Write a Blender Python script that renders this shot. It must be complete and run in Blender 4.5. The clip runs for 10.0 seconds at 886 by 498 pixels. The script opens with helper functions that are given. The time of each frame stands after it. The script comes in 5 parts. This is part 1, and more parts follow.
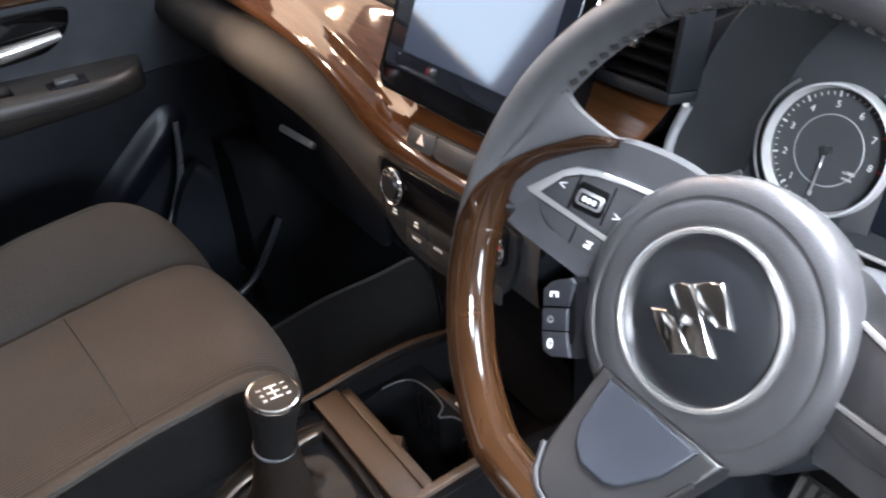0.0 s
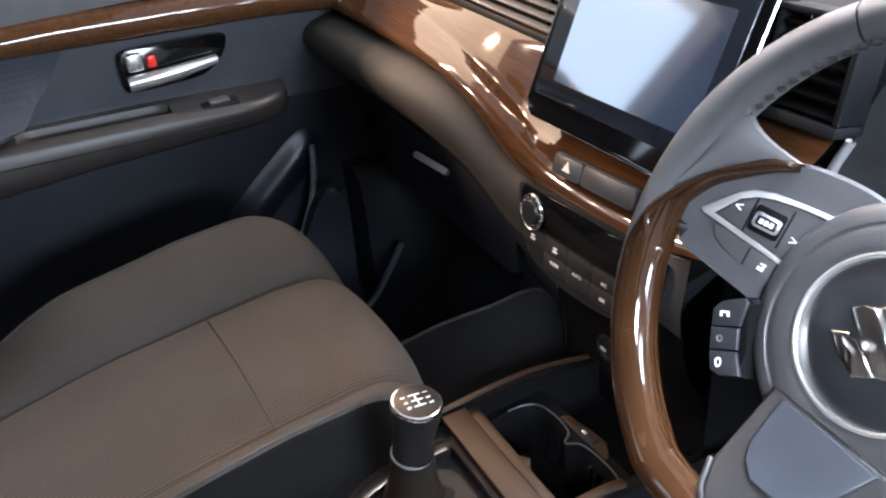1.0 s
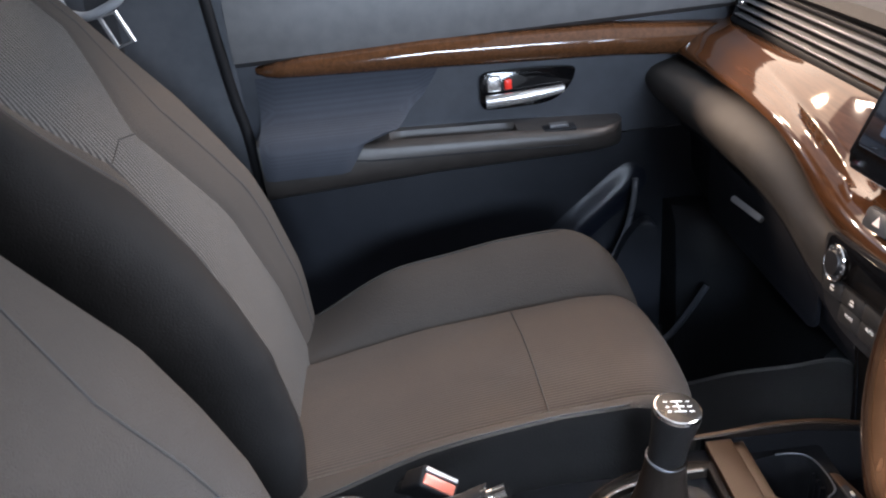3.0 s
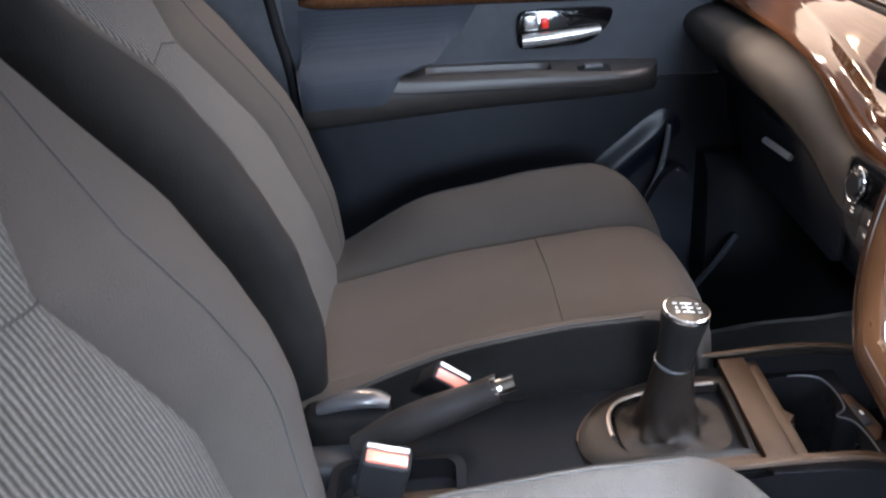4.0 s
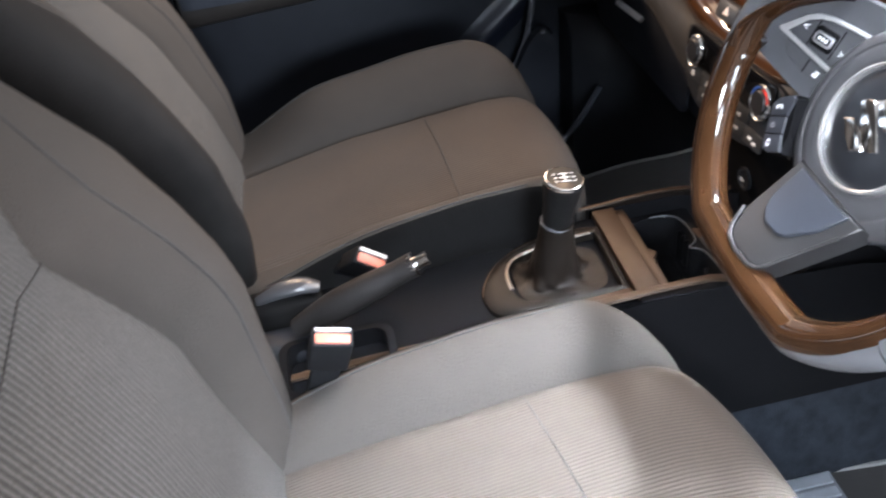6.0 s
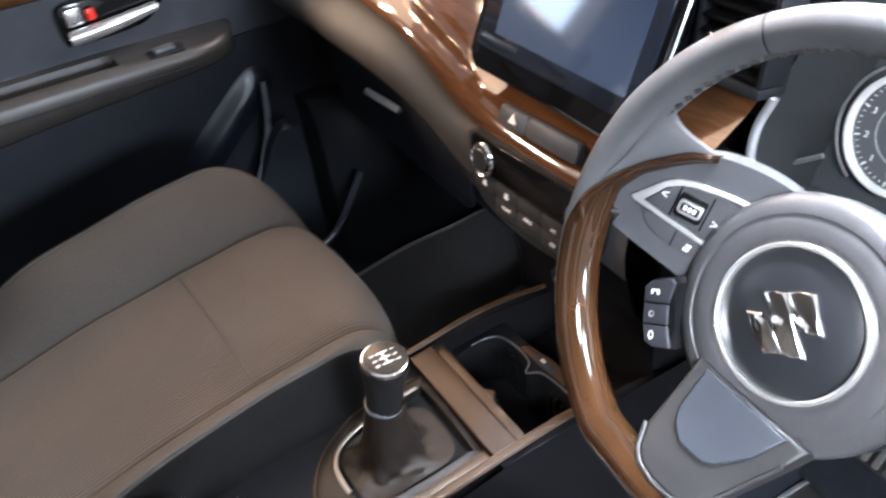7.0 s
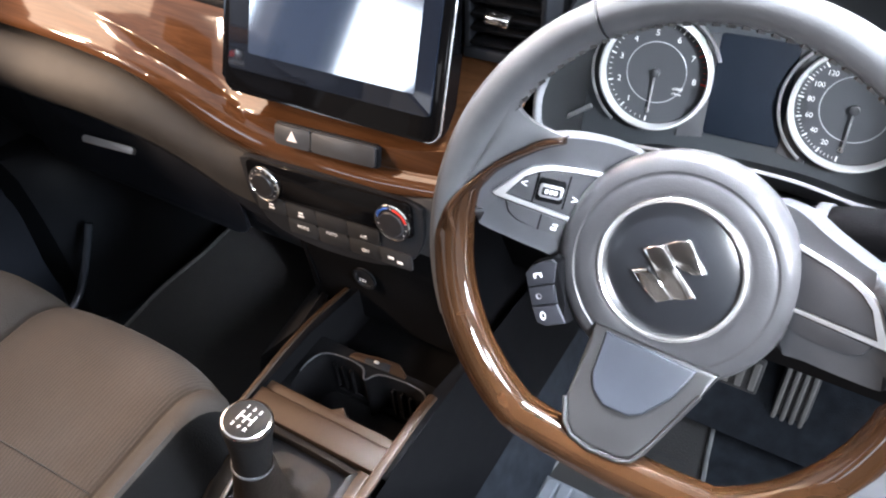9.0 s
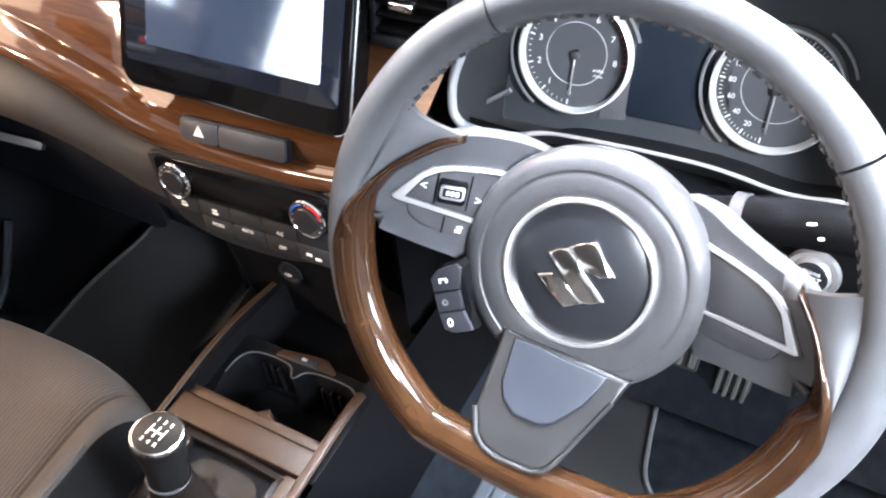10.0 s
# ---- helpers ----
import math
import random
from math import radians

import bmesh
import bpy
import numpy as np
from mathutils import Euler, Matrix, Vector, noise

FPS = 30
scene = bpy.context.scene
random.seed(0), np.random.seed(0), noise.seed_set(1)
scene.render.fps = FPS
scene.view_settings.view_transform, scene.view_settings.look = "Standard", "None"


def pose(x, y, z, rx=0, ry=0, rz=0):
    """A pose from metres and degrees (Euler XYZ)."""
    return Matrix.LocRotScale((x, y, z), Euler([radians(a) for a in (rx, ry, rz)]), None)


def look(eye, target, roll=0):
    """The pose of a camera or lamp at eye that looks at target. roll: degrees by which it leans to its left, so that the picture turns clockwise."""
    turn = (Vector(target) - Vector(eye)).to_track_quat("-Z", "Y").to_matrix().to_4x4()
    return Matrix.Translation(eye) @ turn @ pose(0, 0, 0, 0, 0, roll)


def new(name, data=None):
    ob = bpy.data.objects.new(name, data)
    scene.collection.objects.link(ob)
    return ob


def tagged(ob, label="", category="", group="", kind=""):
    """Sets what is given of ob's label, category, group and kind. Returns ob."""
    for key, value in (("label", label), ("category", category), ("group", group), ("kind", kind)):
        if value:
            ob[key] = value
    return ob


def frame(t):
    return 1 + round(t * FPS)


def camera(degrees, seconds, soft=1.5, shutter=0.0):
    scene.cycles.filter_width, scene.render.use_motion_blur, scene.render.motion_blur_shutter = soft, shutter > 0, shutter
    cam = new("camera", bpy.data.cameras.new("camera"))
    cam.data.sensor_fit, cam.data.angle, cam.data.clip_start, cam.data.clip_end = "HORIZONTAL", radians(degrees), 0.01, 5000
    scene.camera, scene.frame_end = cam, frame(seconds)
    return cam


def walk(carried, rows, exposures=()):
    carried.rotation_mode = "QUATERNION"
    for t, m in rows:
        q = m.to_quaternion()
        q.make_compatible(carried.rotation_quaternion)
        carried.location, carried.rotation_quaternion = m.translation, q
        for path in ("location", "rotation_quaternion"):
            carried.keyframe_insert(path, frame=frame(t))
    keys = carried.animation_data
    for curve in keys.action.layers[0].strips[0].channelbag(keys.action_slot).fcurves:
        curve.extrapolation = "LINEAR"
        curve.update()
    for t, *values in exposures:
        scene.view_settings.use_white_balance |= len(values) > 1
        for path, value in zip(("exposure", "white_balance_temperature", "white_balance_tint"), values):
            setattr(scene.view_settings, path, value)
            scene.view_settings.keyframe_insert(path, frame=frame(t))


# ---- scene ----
cam = camera(55.2, 10.0, soft=2.0, shutter=0.3)
PATH = [
    (0, (0.573, -0.284, 1.038), (-0.793, 0.59, -0.133), -4.3),
    (0.5, (0.564, -0.328, 1.037), (-0.885, 0.495, -0.069), -4.5),
    (1, (0.57, -0.346, 1.037), (-0.949, 0.386, -0.038), -4.7),
    (1.5, (0.6, -0.369, 1.05), (-0.992, 0.248, 0.009), -4.9),
    (2, (0.627, -0.368, 1.063), (-1.062, 0.052, 0.078), -5.8),
    (2.5, (0.657, -0.366, 1.063), (-1.097, -0.171, 0.122), -6.0),
    (2.7, (0.669, -0.365, 1.061), (-1.097, -0.237, 0.131), -6.1),
    (3.8, (0.732, -0.327, 0.984), (-1.052, -0.399, 0.082), -5.8),
    (4, (0.752, -0.34, 0.976), (-1.017, -0.401, 0.044), -5.3),
    (4.5, (0.817, -0.362, 0.975), (-0.862, -0.445, -0.108), -5.6),
    (5, (0.863, -0.397, 1.006), (-0.742, -0.486, -0.184), -6.2),
    (5.2, (0.879, -0.392, 1.022), (-0.717, -0.496, -0.179), -7.2),
    (6.3, (0.753, -0.348, 1.103), (-0.747, -0.022, -0.179), -8.0),
    (6.5, (0.679, -0.332, 1.107), (-0.787, 0.095, -0.186), -8.4),
    (7, (0.568, -0.325, 1.123), (-0.776, 0.375, -0.183), -7.7),
    (7.5, (0.476, -0.307, 1.109), (-0.622, 0.739, -0.196), -7.8),
    (8, (0.45, -0.341, 1.128), (-0.497, 0.821, -0.196), -7.4),
    (8.5, (0.443, -0.376, 1.143), (-0.419, 0.796, -0.229), -5.6),
    (9, (0.454, -0.387, 1.153), (-0.357, 0.775, -0.259), -5.3),
    (9.5, (0.465, -0.375, 1.153), (-0.291, 0.772, -0.301), -5.0),
    (10, (0.471, -0.33, 1.145), (-0.243, 0.824, -0.324), -5.0),
]
walk(cam, [(t, look(eye, target, roll)) for t, eye, target, roll in PATH],
     exposures=[(0.0, 0.64, 6480, 14), (0.5, 0.75, 6430, 14), (1.5, 0.78, 6280, 14), (2.5, 0.84, 6150, 14), (4.0, 0.82, 6000, 14), (4.5, 0.76, 5960, 14), (5.0, 0.78, 6020, 14), (6.5, 0.8, 6580, 14), (7.0, 1.16, 6480, 14), (7.5, 0.69, 6230, 14), (8.0, 0.48, 6180, 14), (8.5, 0.98, 6430, 14), (9.0, 1.3, 6480, 14), (9.5, 1.46, 6480, 14), (10.0, 1.46, 6430, 14)])

# ---- light: a bright exhibition hall outside the car ----
world = bpy.data.worlds.new("hall")
scene.world = world
world.use_nodes = True
wn = world.node_tree
wn.nodes["Background"].inputs["Color"].default_value = (0.90, 0.95, 1.0, 1)
wn.nodes["Background"].inputs["Strength"].default_value = 0.56
scene.view_settings.exposure = 0.0


def area_lamp(eye, target, sx, sy, watts, colour, spread=180):
    lamp = bpy.data.lights.new("area_lamp", "AREA")
    lamp.shape, lamp.size, lamp.size_y, lamp.energy, lamp.color = "RECTANGLE", sx, sy, watts, colour
    lamp.spread = radians(spread)
    ob = new("area_lamp", lamp)
    ob.matrix_world = look(eye, target)
    return ob


WARM, COOL = (1.0, 0.66, 0.40), (0.84, 0.92, 1.0)
# broad lit ceiling fields of the hall, ahead of the car and beyond the passenger's side
area_lamp((-0.4, 5.2, 4.6), (0.1, 0.0, 0.7), 6.0, 4.0, 500, (0.93, 0.97, 1.0))
area_lamp((-5.2, 0.4, 4.4), (-0.3, -0.1, 0.6), 5.0, 3.5, 190, (1.0, 0.72, 0.48))
# small ceiling spots ahead of the windscreen
for lx, ly in ((-1.7, 1.0), (-1.45, 1.35), (-1.15, 1.65), (-0.8, 1.9), (-0.4, 2.1), (0.05, 2.2), (0.5, 2.2)):
    area_lamp((lx, ly, 2.9), (-0.2, 0.0, 0.5), 0.06, 0.06, 3.2, WARM)
# warm lamps beyond the passenger's window
area_lamp((-2.0, -0.35, 2.2), (-0.3, -0.1, 0.5), 0.10, 0.10, 11, (1.0, 0.66, 0.40))
# three added lamps, set low so that they brighten only the dash
for lx, ly, lz in ((-1.7, -1.2, 1.66), (-2.0, -0.75, 1.82), (-1.5, -1.65, 1.60)):
    area_lamp((lx, ly, lz), (-0.2, 0.1, 0.64), 0.10, 0.10, 8, (1.0, 0.74, 0.52), 120)
area_lamp((-1.7, 0.9, 2.4), (-0.2, 0.0, 0.5), 0.10, 0.10, 10, (1.0, 0.66, 0.40))
# cool key lamp high over the bonnet and a white one ahead of the windscreen
area_lamp((0.45, 0.75, 2.6), (0.36, 0.0, 0.75), 0.4, 0.4, 4.5, COOL, 15)
area_lamp((0.0, 2.2, 2.35), (0.0, -0.5, 0.5), 0.12, 0.12, 14, COOL)
# added fill through the open driver's door, aimed at the wheel
area_lamp((1.6, -0.9, 1.9), (0.38, 0.04, 0.76), 0.4, 0.4, 2.0, COOL, 26)
# added low lamp far to the right, to brighten the passenger door
area_lamp((3.4, 0.15, 1.50), (-0.74, -0.05, 0.72), 1.2, 0.5, 37, (0.72, 0.86, 1.0), 120)
# added cool light through the open driver's door, narrowed to the seat
area_lamp((1.6, -0.20, 1.9), (0.40, -0.40, 0.45), 0.5, 0.5, 4.2, (0.76, 0.88, 1.0), 38)
# two panels added behind the passenger's side, for the screen to reflect
area_lamp((-3.6, -2.8, 1.55), (-0.2, 0.1, 0.85), 1.8, 1.5, 13, (0.55, 0.76, 1.0))
area_lamp((-3.6, -5.6, 1.4), (-0.2, 0.1, 0.75), 2.6, 2.0, 48, (0.74, 0.87, 1.0))


# ---- materials ----
def material(name, base, rough=0.5, metal=0.0, coat=0.0, spec=0.5, vary=0.12, scale=40.0, bump=0.0, bump_scale=900.0):
    m = bpy.data.materials.new(name)
    m.use_nodes = True
    t = m.node_tree
    b = t.nodes["Principled BSDF"]
    b.inputs["Roughness"].default_value, b.inputs["Metallic"].default_value = rough, metal
    b.inputs["Coat Weight"].default_value, b.inputs["Coat Roughness"].default_value = coat, 0.07
    b.inputs["Specular IOR Level"].default_value = spec
    co = t.nodes.new("ShaderNodeTexCoord")
    no = t.nodes.new("ShaderNodeTexNoise")
    no.inputs["Scale"].default_value, no.inputs["Detail"].default_value = scale, 4
    t.links.new(co.outputs["Object"], no.inputs["Vector"])
    ramp = t.nodes.new("ShaderNodeValToRGB")
    lo, hi = (tuple(min(1, c * k) for c in base) + (1,) for k in (1 - vary, 1 + vary))
    ramp.color_ramp.elements[0].color, ramp.color_ramp.elements[1].color = lo, hi
    ramp.color_ramp.elements[0].position, ramp.color_ramp.elements[1].position = 0.3, 0.7
    t.links.new(no.outputs["Fac"], ramp.inputs["Fac"])
    t.links.new(ramp.outputs["Color"], b.inputs["Base Color"])
    if rough > 0.15 and vary > 0.03:
        mr = t.nodes.new("ShaderNodeMapRange")
        mr.inputs["To Min"].default_value, mr.inputs["To Max"].default_value = rough * 0.88, min(1, rough * 1.12)
        t.links.new(no.outputs["Fac"], mr.inputs["Value"])
        t.links.new(mr.outputs["Result"], b.inputs["Roughness"])
    if bump:
        fine = t.nodes.new("ShaderNodeTexNoise")
        fine.inputs["Scale"].default_value, fine.inputs["Detail"].default_value = bump_scale, 3
        t.links.new(co.outputs["Object"], fine.inputs["Vector"])
        bp = t.nodes.new("ShaderNodeBump")
        bp.inputs["Strength"].default_value, bp.inputs["Distance"].default_value = bump, 0.001
        t.links.new(fine.outputs["Fac"], bp.inputs["Height"])
        t.links.new(bp.outputs["Normal"], b.inputs["Normal"])
    return m


def fabric(name, base, rib=0.0045, turn=(0, 0, 0), depth=0.5):
    """Woven cloth with fine ribs across one direction."""
    m = material(name, base, 0.92, spec=0.2, vary=0.06, scale=30)
    t = m.node_tree
    b = t.nodes["Principled BSDF"]
    b.inputs["Sheen Weight"].default_value, b.inputs["Sheen Roughness"].default_value = 0.04, 0.5
    co = t.nodes.new("ShaderNodeTexCoord")
    mp = t.nodes.new("ShaderNodeMapping")
    mp.inputs["Rotation"].default_value = [radians(a) for a in turn]
    wv = t.nodes.new("ShaderNodeTexWave")
    wv.inputs["Scale"].default_value, wv.inputs["Distortion"].default_value = 2 * math.pi / 20 / rib, 0.6
    wv.inputs["Detail"].default_value, wv.inputs["Detail Scale"].default_value = 1, 3
    t.links.new(co.outputs["Object"], mp.inputs["Vector"])
    t.links.new(mp.outputs["Vector"], wv.inputs["Vector"])
    wq = t.nodes.new("ShaderNodeTexNoise")
    wq.inputs["Scale"].default_value = 700
    t.links.new(co.outputs["Object"], wq.inputs["Vector"])
    add = t.nodes.new("ShaderNodeMath")
    add.operation = "MULTIPLY_ADD"
    add.inputs[1].default_value = 0.35
    t.links.new(wq.outputs["Fac"], add.inputs[0])
    t.links.new(wv.outputs["Fac"], add.inputs[2])
    bp = t.nodes.new("ShaderNodeBump")
    bp.inputs["Strength"].default_value, bp.inputs["Distance"].default_value = depth, 0.0015
    t.links.new(add.outputs[0], bp.inputs["Height"])
    t.links.new(bp.outputs["Normal"], b.inputs["Normal"])
    # thread colour follows the ribs
    old = b.inputs["Base Color"].links[0].from_socket
    mul = t.nodes.new("ShaderNodeMix")
    mul.data_type, mul.blend_type = "RGBA", "MULTIPLY"
    mul.inputs[0].default_value = 1.0
    rr = t.nodes.new("ShaderNodeValToRGB")
    rr.color_ramp.elements[0].color = (1 - 0.9 * depth,) * 3 + (1,)
    rr.color_ramp.elements[1].color = (1.1, 1.1, 1.1, 1)
    t.links.new(wv.outputs["Fac"], rr.inputs["Fac"])
    t.links.new(old, mul.inputs[6])
    t.links.new(rr.outputs["Color"], mul.inputs[7])
    fleck = t.nodes.new("ShaderNodeMapRange")
    fleck.inputs["From Min"].default_value, fleck.inputs["From Max"].default_value = 0.3, 0.7
    fleck.inputs["To Min"].default_value, fleck.inputs["To Max"].default_value = 1 - 0.35 * depth, 1 + 0.25 * depth
    t.links.new(wq.outputs["Fac"], fleck.inputs["Value"])
    dots = t.nodes.new("ShaderNodeMix")
    dots.data_type, dots.blend_type = "RGBA", "MULTIPLY"
    dots.inputs[0].default_value = 1.0
    t.links.new(mul.outputs[2], dots.inputs[6])
    t.links.new(fleck.outputs["Result"], dots.inputs[7])
    t.links.new(dots.outputs[2], b.inputs["Base Color"])
    return m


def walnut(name, turn=(0, 0, 0), tone=1.0, grain=(2.0, 46, 46)):
    """Lacquered dark walnut trim with long grain."""
    m = material(name, (0.2, 0.075, 0.022), 0.5, coat=1.0, spec=0.0)
    t = m.node_tree
    b = t.nodes["Principled BSDF"]
    co = t.nodes.new("ShaderNodeTexCoord")
    mp = t.nodes.new("ShaderNodeMapping")
    mp.inputs["Rotation"].default_value = [radians(a) for a in turn]
    mp.inputs["Scale"].default_value = grain
    no = t.nodes.new("ShaderNodeTexNoise")
    no.inputs["Scale"].default_value, no.inputs["Detail"].default_value, no.inputs["Distortion"].default_value = 3.0, 6, 0.8
    t.links.new(co.outputs["Object"], mp.inputs["Vector"])
    t.links.new(mp.outputs["Vector"], no.inputs["Vector"])
    rp = t.nodes.new("ShaderNodeValToRGB")
    e = rp.color_ramp.elements
    e[0].position, e[0].color = 0.3, tuple(tone * c for c in (0.054, 0.0235, 0.0100)) + (1,)
    e[1].position, e[1].color = 0.72, tuple(tone * c for c in (0.096, 0.0425, 0.0190)) + (1,)
    mid = e.new(0.5)
    mid.color = tuple(tone * c for c in (0.074, 0.0320, 0.0138)) + (1,)
    t.links.new(no.outputs["Fac"], rp.inputs["Fac"])
    t.links.new(rp.outputs["Color"], b.inputs["Base Color"])
    return m


M_WOOD = walnut("lacquered_walnut")
M_WOOD_Y = walnut("lacquered_walnut_door", (0, 0, 90))
M_WOOD_RIM = walnut("dark_walnut_rim", (0, 0, 0), 0.31, (10, 10, 10))
M_BLACK = material("black_plastic", (0.010, 0.011, 0.0135), 0.55, spec=0.2, bump=0.25, bump_scale=700)
M_NAVY = material("dark_door_plastic", (0.032, 0.035, 0.043), 0.42, bump=0.25, bump_scale=600)
M_GREYLEATHER = material("grey_leather", (0.078, 0.079, 0.084), 0.46, bump=0.14, bump_scale=700)
M_AIRBAG = material("airbag_cover_skin", (0.042, 0.0415, 0.044), 0.32, bump=0.16, bump_scale=700)
M_GREYPLASTIC = material("grey_soft_plastic", (0.07, 0.072, 0.078), 0.4, bump=0.2, bump_scale=900)
M_SPOKE = material("dark_grey_spoke_plastic", (0.046, 0.048, 0.053), 0.36, bump=0.12, bump_scale=900)
M_LIP = material("soft_grey_dash_skin", (0.047, 0.044, 0.042), 0.7, spec=0.3, bump=0.25, bump_scale=700)
M_GLOSS = material("piano_black", (0.003, 0.003, 0.0035), 0.08, spec=0.4, coat=0.0, vary=0.02)
M_SCREEN = material("screen_glass", (0.010, 0.014, 0.024), 0.05, coat=1.0, spec=0.8, vary=0.02)
M_CHROME = material("chrome", (0.78, 0.76, 0.74), 0.12, metal=1.0, vary=0.03)
M_RING = material("bright_chrome", (0.88, 0.87, 0.86), 0.24, metal=0.88, vary=0.03)
# console black lies below M_BLACK: shade low in the cabin is in its colour
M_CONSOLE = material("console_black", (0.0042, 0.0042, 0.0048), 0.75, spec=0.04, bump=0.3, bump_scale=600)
M_DOORLOW = material("blue_black_door_plastic", (0.010, 0.0115, 0.016), 0.45, spec=0.35, bump=0.25, bump_scale=600)
M_SATIN = material("satin_silver", (0.62, 0.62, 0.63), 0.3, metal=0.85, vary=0.05)
M_BAND = material("dull_silver", (0.11, 0.10, 0.09), 0.38, metal=0.7, vary=0.05)
M_BRONZE = material("satin_bronze_trim", (0.025, 0.0138, 0.0078), 0.45, spec=0.2, metal=0.15, vary=0.1)
M_CLOTH = fabric("grey_ribbed_cloth", (0.062, 0.051, 0.043), 0.0042, (0, 0, 0), 0.30)
M_BACKCLOTH = fabric("grey_ribbed_back_cloth", (0.104, 0.100, 0.096), 0.0064, (0, 0, 0), 0.85)
M_BOLSTER = material("grey_bolster_cloth", (0.043, 0.038, 0.034), 0.9, spec=0.25, bump=1.0, bump_scale=520, vary=0.06)
M_SIDE = material("charcoal_seat_side_vinyl", (0.0060, 0.0057, 0.0057), 0.8, spec=0.05, bump=0.4, bump_scale=450)
M_BACKSIDE = material("charcoal_back_side_cloth", (0.015, 0.0145, 0.0145), 0.75, spec=0.1, bump=0.4, bump_scale=450)
M_THREAD = material("seam_thread", (0.03, 0.028, 0.027), 0.8)
M_CARPET = material("charcoal_carpet", (0.012, 0.0142, 0.018), 0.95, spec=0.1, bump=0.8, bump_scale=500, vary=0.35)
M_MAT = material("floor_mat_rubber", (0.022, 0.021, 0.021), 0.75, bump=0.6, bump_scale=300)
M_RED = material("red_plastic", (0.75, 0.035, 0.02), 0.3)
M_BUCKLE = material("buckle_orange_button", (0.46, 0.13, 0.085), 0.35)
M_WHITE = material("white_print", (0.8, 0.8, 0.8), 0.5, vary=0.02)
M_DIAL = material("dial_face", (0.058, 0.062, 0.068), 0.35, vary=0.02)
M_BEZEL = material("bright_dial_ring", (0.70, 0.70, 0.71), 0.34, metal=0.8, vary=0.04)
M_DIALRING = material("silver_dial_ring", (0.72, 0.73, 0.74), 0.35, metal=0.25, vary=0.03)
M_STALK = material("brown_black_stalk", (0.012, 0.0105, 0.010), 0.5, spec=0.2, bump=0.15)
M_PAD = material("switch_pad_plastic", (0.035, 0.036, 0.040), 0.45, bump=0.1)
M_HOOD = material("cluster_hood_skin", (0.026, 0.028, 0.030), 0.5, bump=0.3, bump_scale=800)
M_CLEARGREY = material("cluster_grey", (0.050, 0.056, 0.062), 0.4, vary=0.02)
M_RUBBER = material("seal_rubber", (0.008, 0.008, 0.009), 0.65, spec=0.15)
M_TRIMGREY = material("pale_grey_plastic", (0.38, 0.39, 0.41), 0.4, bump=0.15)
M_PILLAR = material("pillar_grey_plastic", (0.075, 0.078, 0.088), 0.6, bump=0.2)
M_LINING = material("headliner", (0.45, 0.44, 0.42), 0.95, spec=0.1, bump=0.3)
M_IVORY = material("ivory_edge_trim", (0.40, 0.30, 0.22), 0.45)
M_DISPLAY = material("display_panel", (0.035, 0.06, 0.12), 0.07, coat=0.0, spec=1.0, vary=0.05, scale=9)
M_DISPLAY.node_tree.nodes["Principled BSDF"].inputs["IOR"].default_value = 2.1
M_BLUE = material("blue_print", (0.03, 0.12, 0.5), 0.4)


# ---- mesh helpers ----
def part(name, bm, mat, parent=None, label="", smooth=True, sharp=40):
    me = bpy.data.meshes.new(name)
    bmesh.ops.recalc_face_normals(bm, faces=bm.faces)
    if smooth:
        for fc in bm.faces:
            fc.smooth = True
        for ed in bm.edges:
            if len(ed.link_faces) == 2 and ed.calc_face_angle(0) > radians(sharp):
                ed.smooth = False
    bm.to_mesh(me)
    bm.free()
    me.materials.append(mat)
    ob = new(name, me)
    if parent is not None:
        ob.parent = parent
        if parent.type == "EMPTY":
            ob.matrix_parent_inverse = Matrix.Translation(-parent.location)
    if label:
        ob["label"] = label
    return ob


def thing(name, at, label, category, group="", kind=""):
    ob = new(name)
    ob.location = at
    ob.empty_display_size = 0.05
    return tagged(ob, label, category, group, kind)


def lerp(table, x):
    return float(np.interp(x, [a for a, _ in table], [b for _, b in table]))


def loft(rows, closed=False, cap=False, thick=0.0, back=None):
    """A sheet through rows of points; closed rows make a tube."""
    bm = bmesh.new()
    vs = [[bm.verts.new(p) for p in r] for r in rows]
    k = len(rows[0])
    for a, b in zip(vs, vs[1:]):
        for i in range(k if closed else k - 1):
            bm.faces.new((a[i], a[(i + 1) % k], b[(i + 1) % k], b[i]))
    if cap:
        bm.faces.new(vs[0])
        bm.faces.new(vs[-1][::-1])
    if back is not None:
        got = bmesh.ops.extrude_face_region(bm, geom=bm.faces[:], use_keep_orig=True)
        bmesh.ops.translate(bm, vec=back, verts=[g for g in got["geom"] if isinstance(g, bmesh.types.BMVert)])
    if thick:
        bmesh.ops.recalc_face_normals(bm, faces=bm.faces)
        bmesh.ops.solidify(bm, geom=bm.faces[:], thickness=thick)
    return bm


def box(lo, hi, bevel=0.004, seg=2, m=None):
    bm = bmesh.new()
    bmesh.ops.create_cube(bm, size=1)
    c, s = [(a + b) / 2 for a, b in zip(lo, hi)], [b - a for a, b in zip(lo, hi)]
    bmesh.ops.transform(bm, matrix=Matrix.LocRotScale(c, None, s), verts=bm.verts)
    if bevel:
        bmesh.ops.bevel(bm, geom=bm.edges[:], offset=bevel, segments=seg, affect="EDGES", profile=0.5)
    if m is not None:
        bmesh.ops.transform(bm, matrix=m, verts=bm.verts)
    return bm


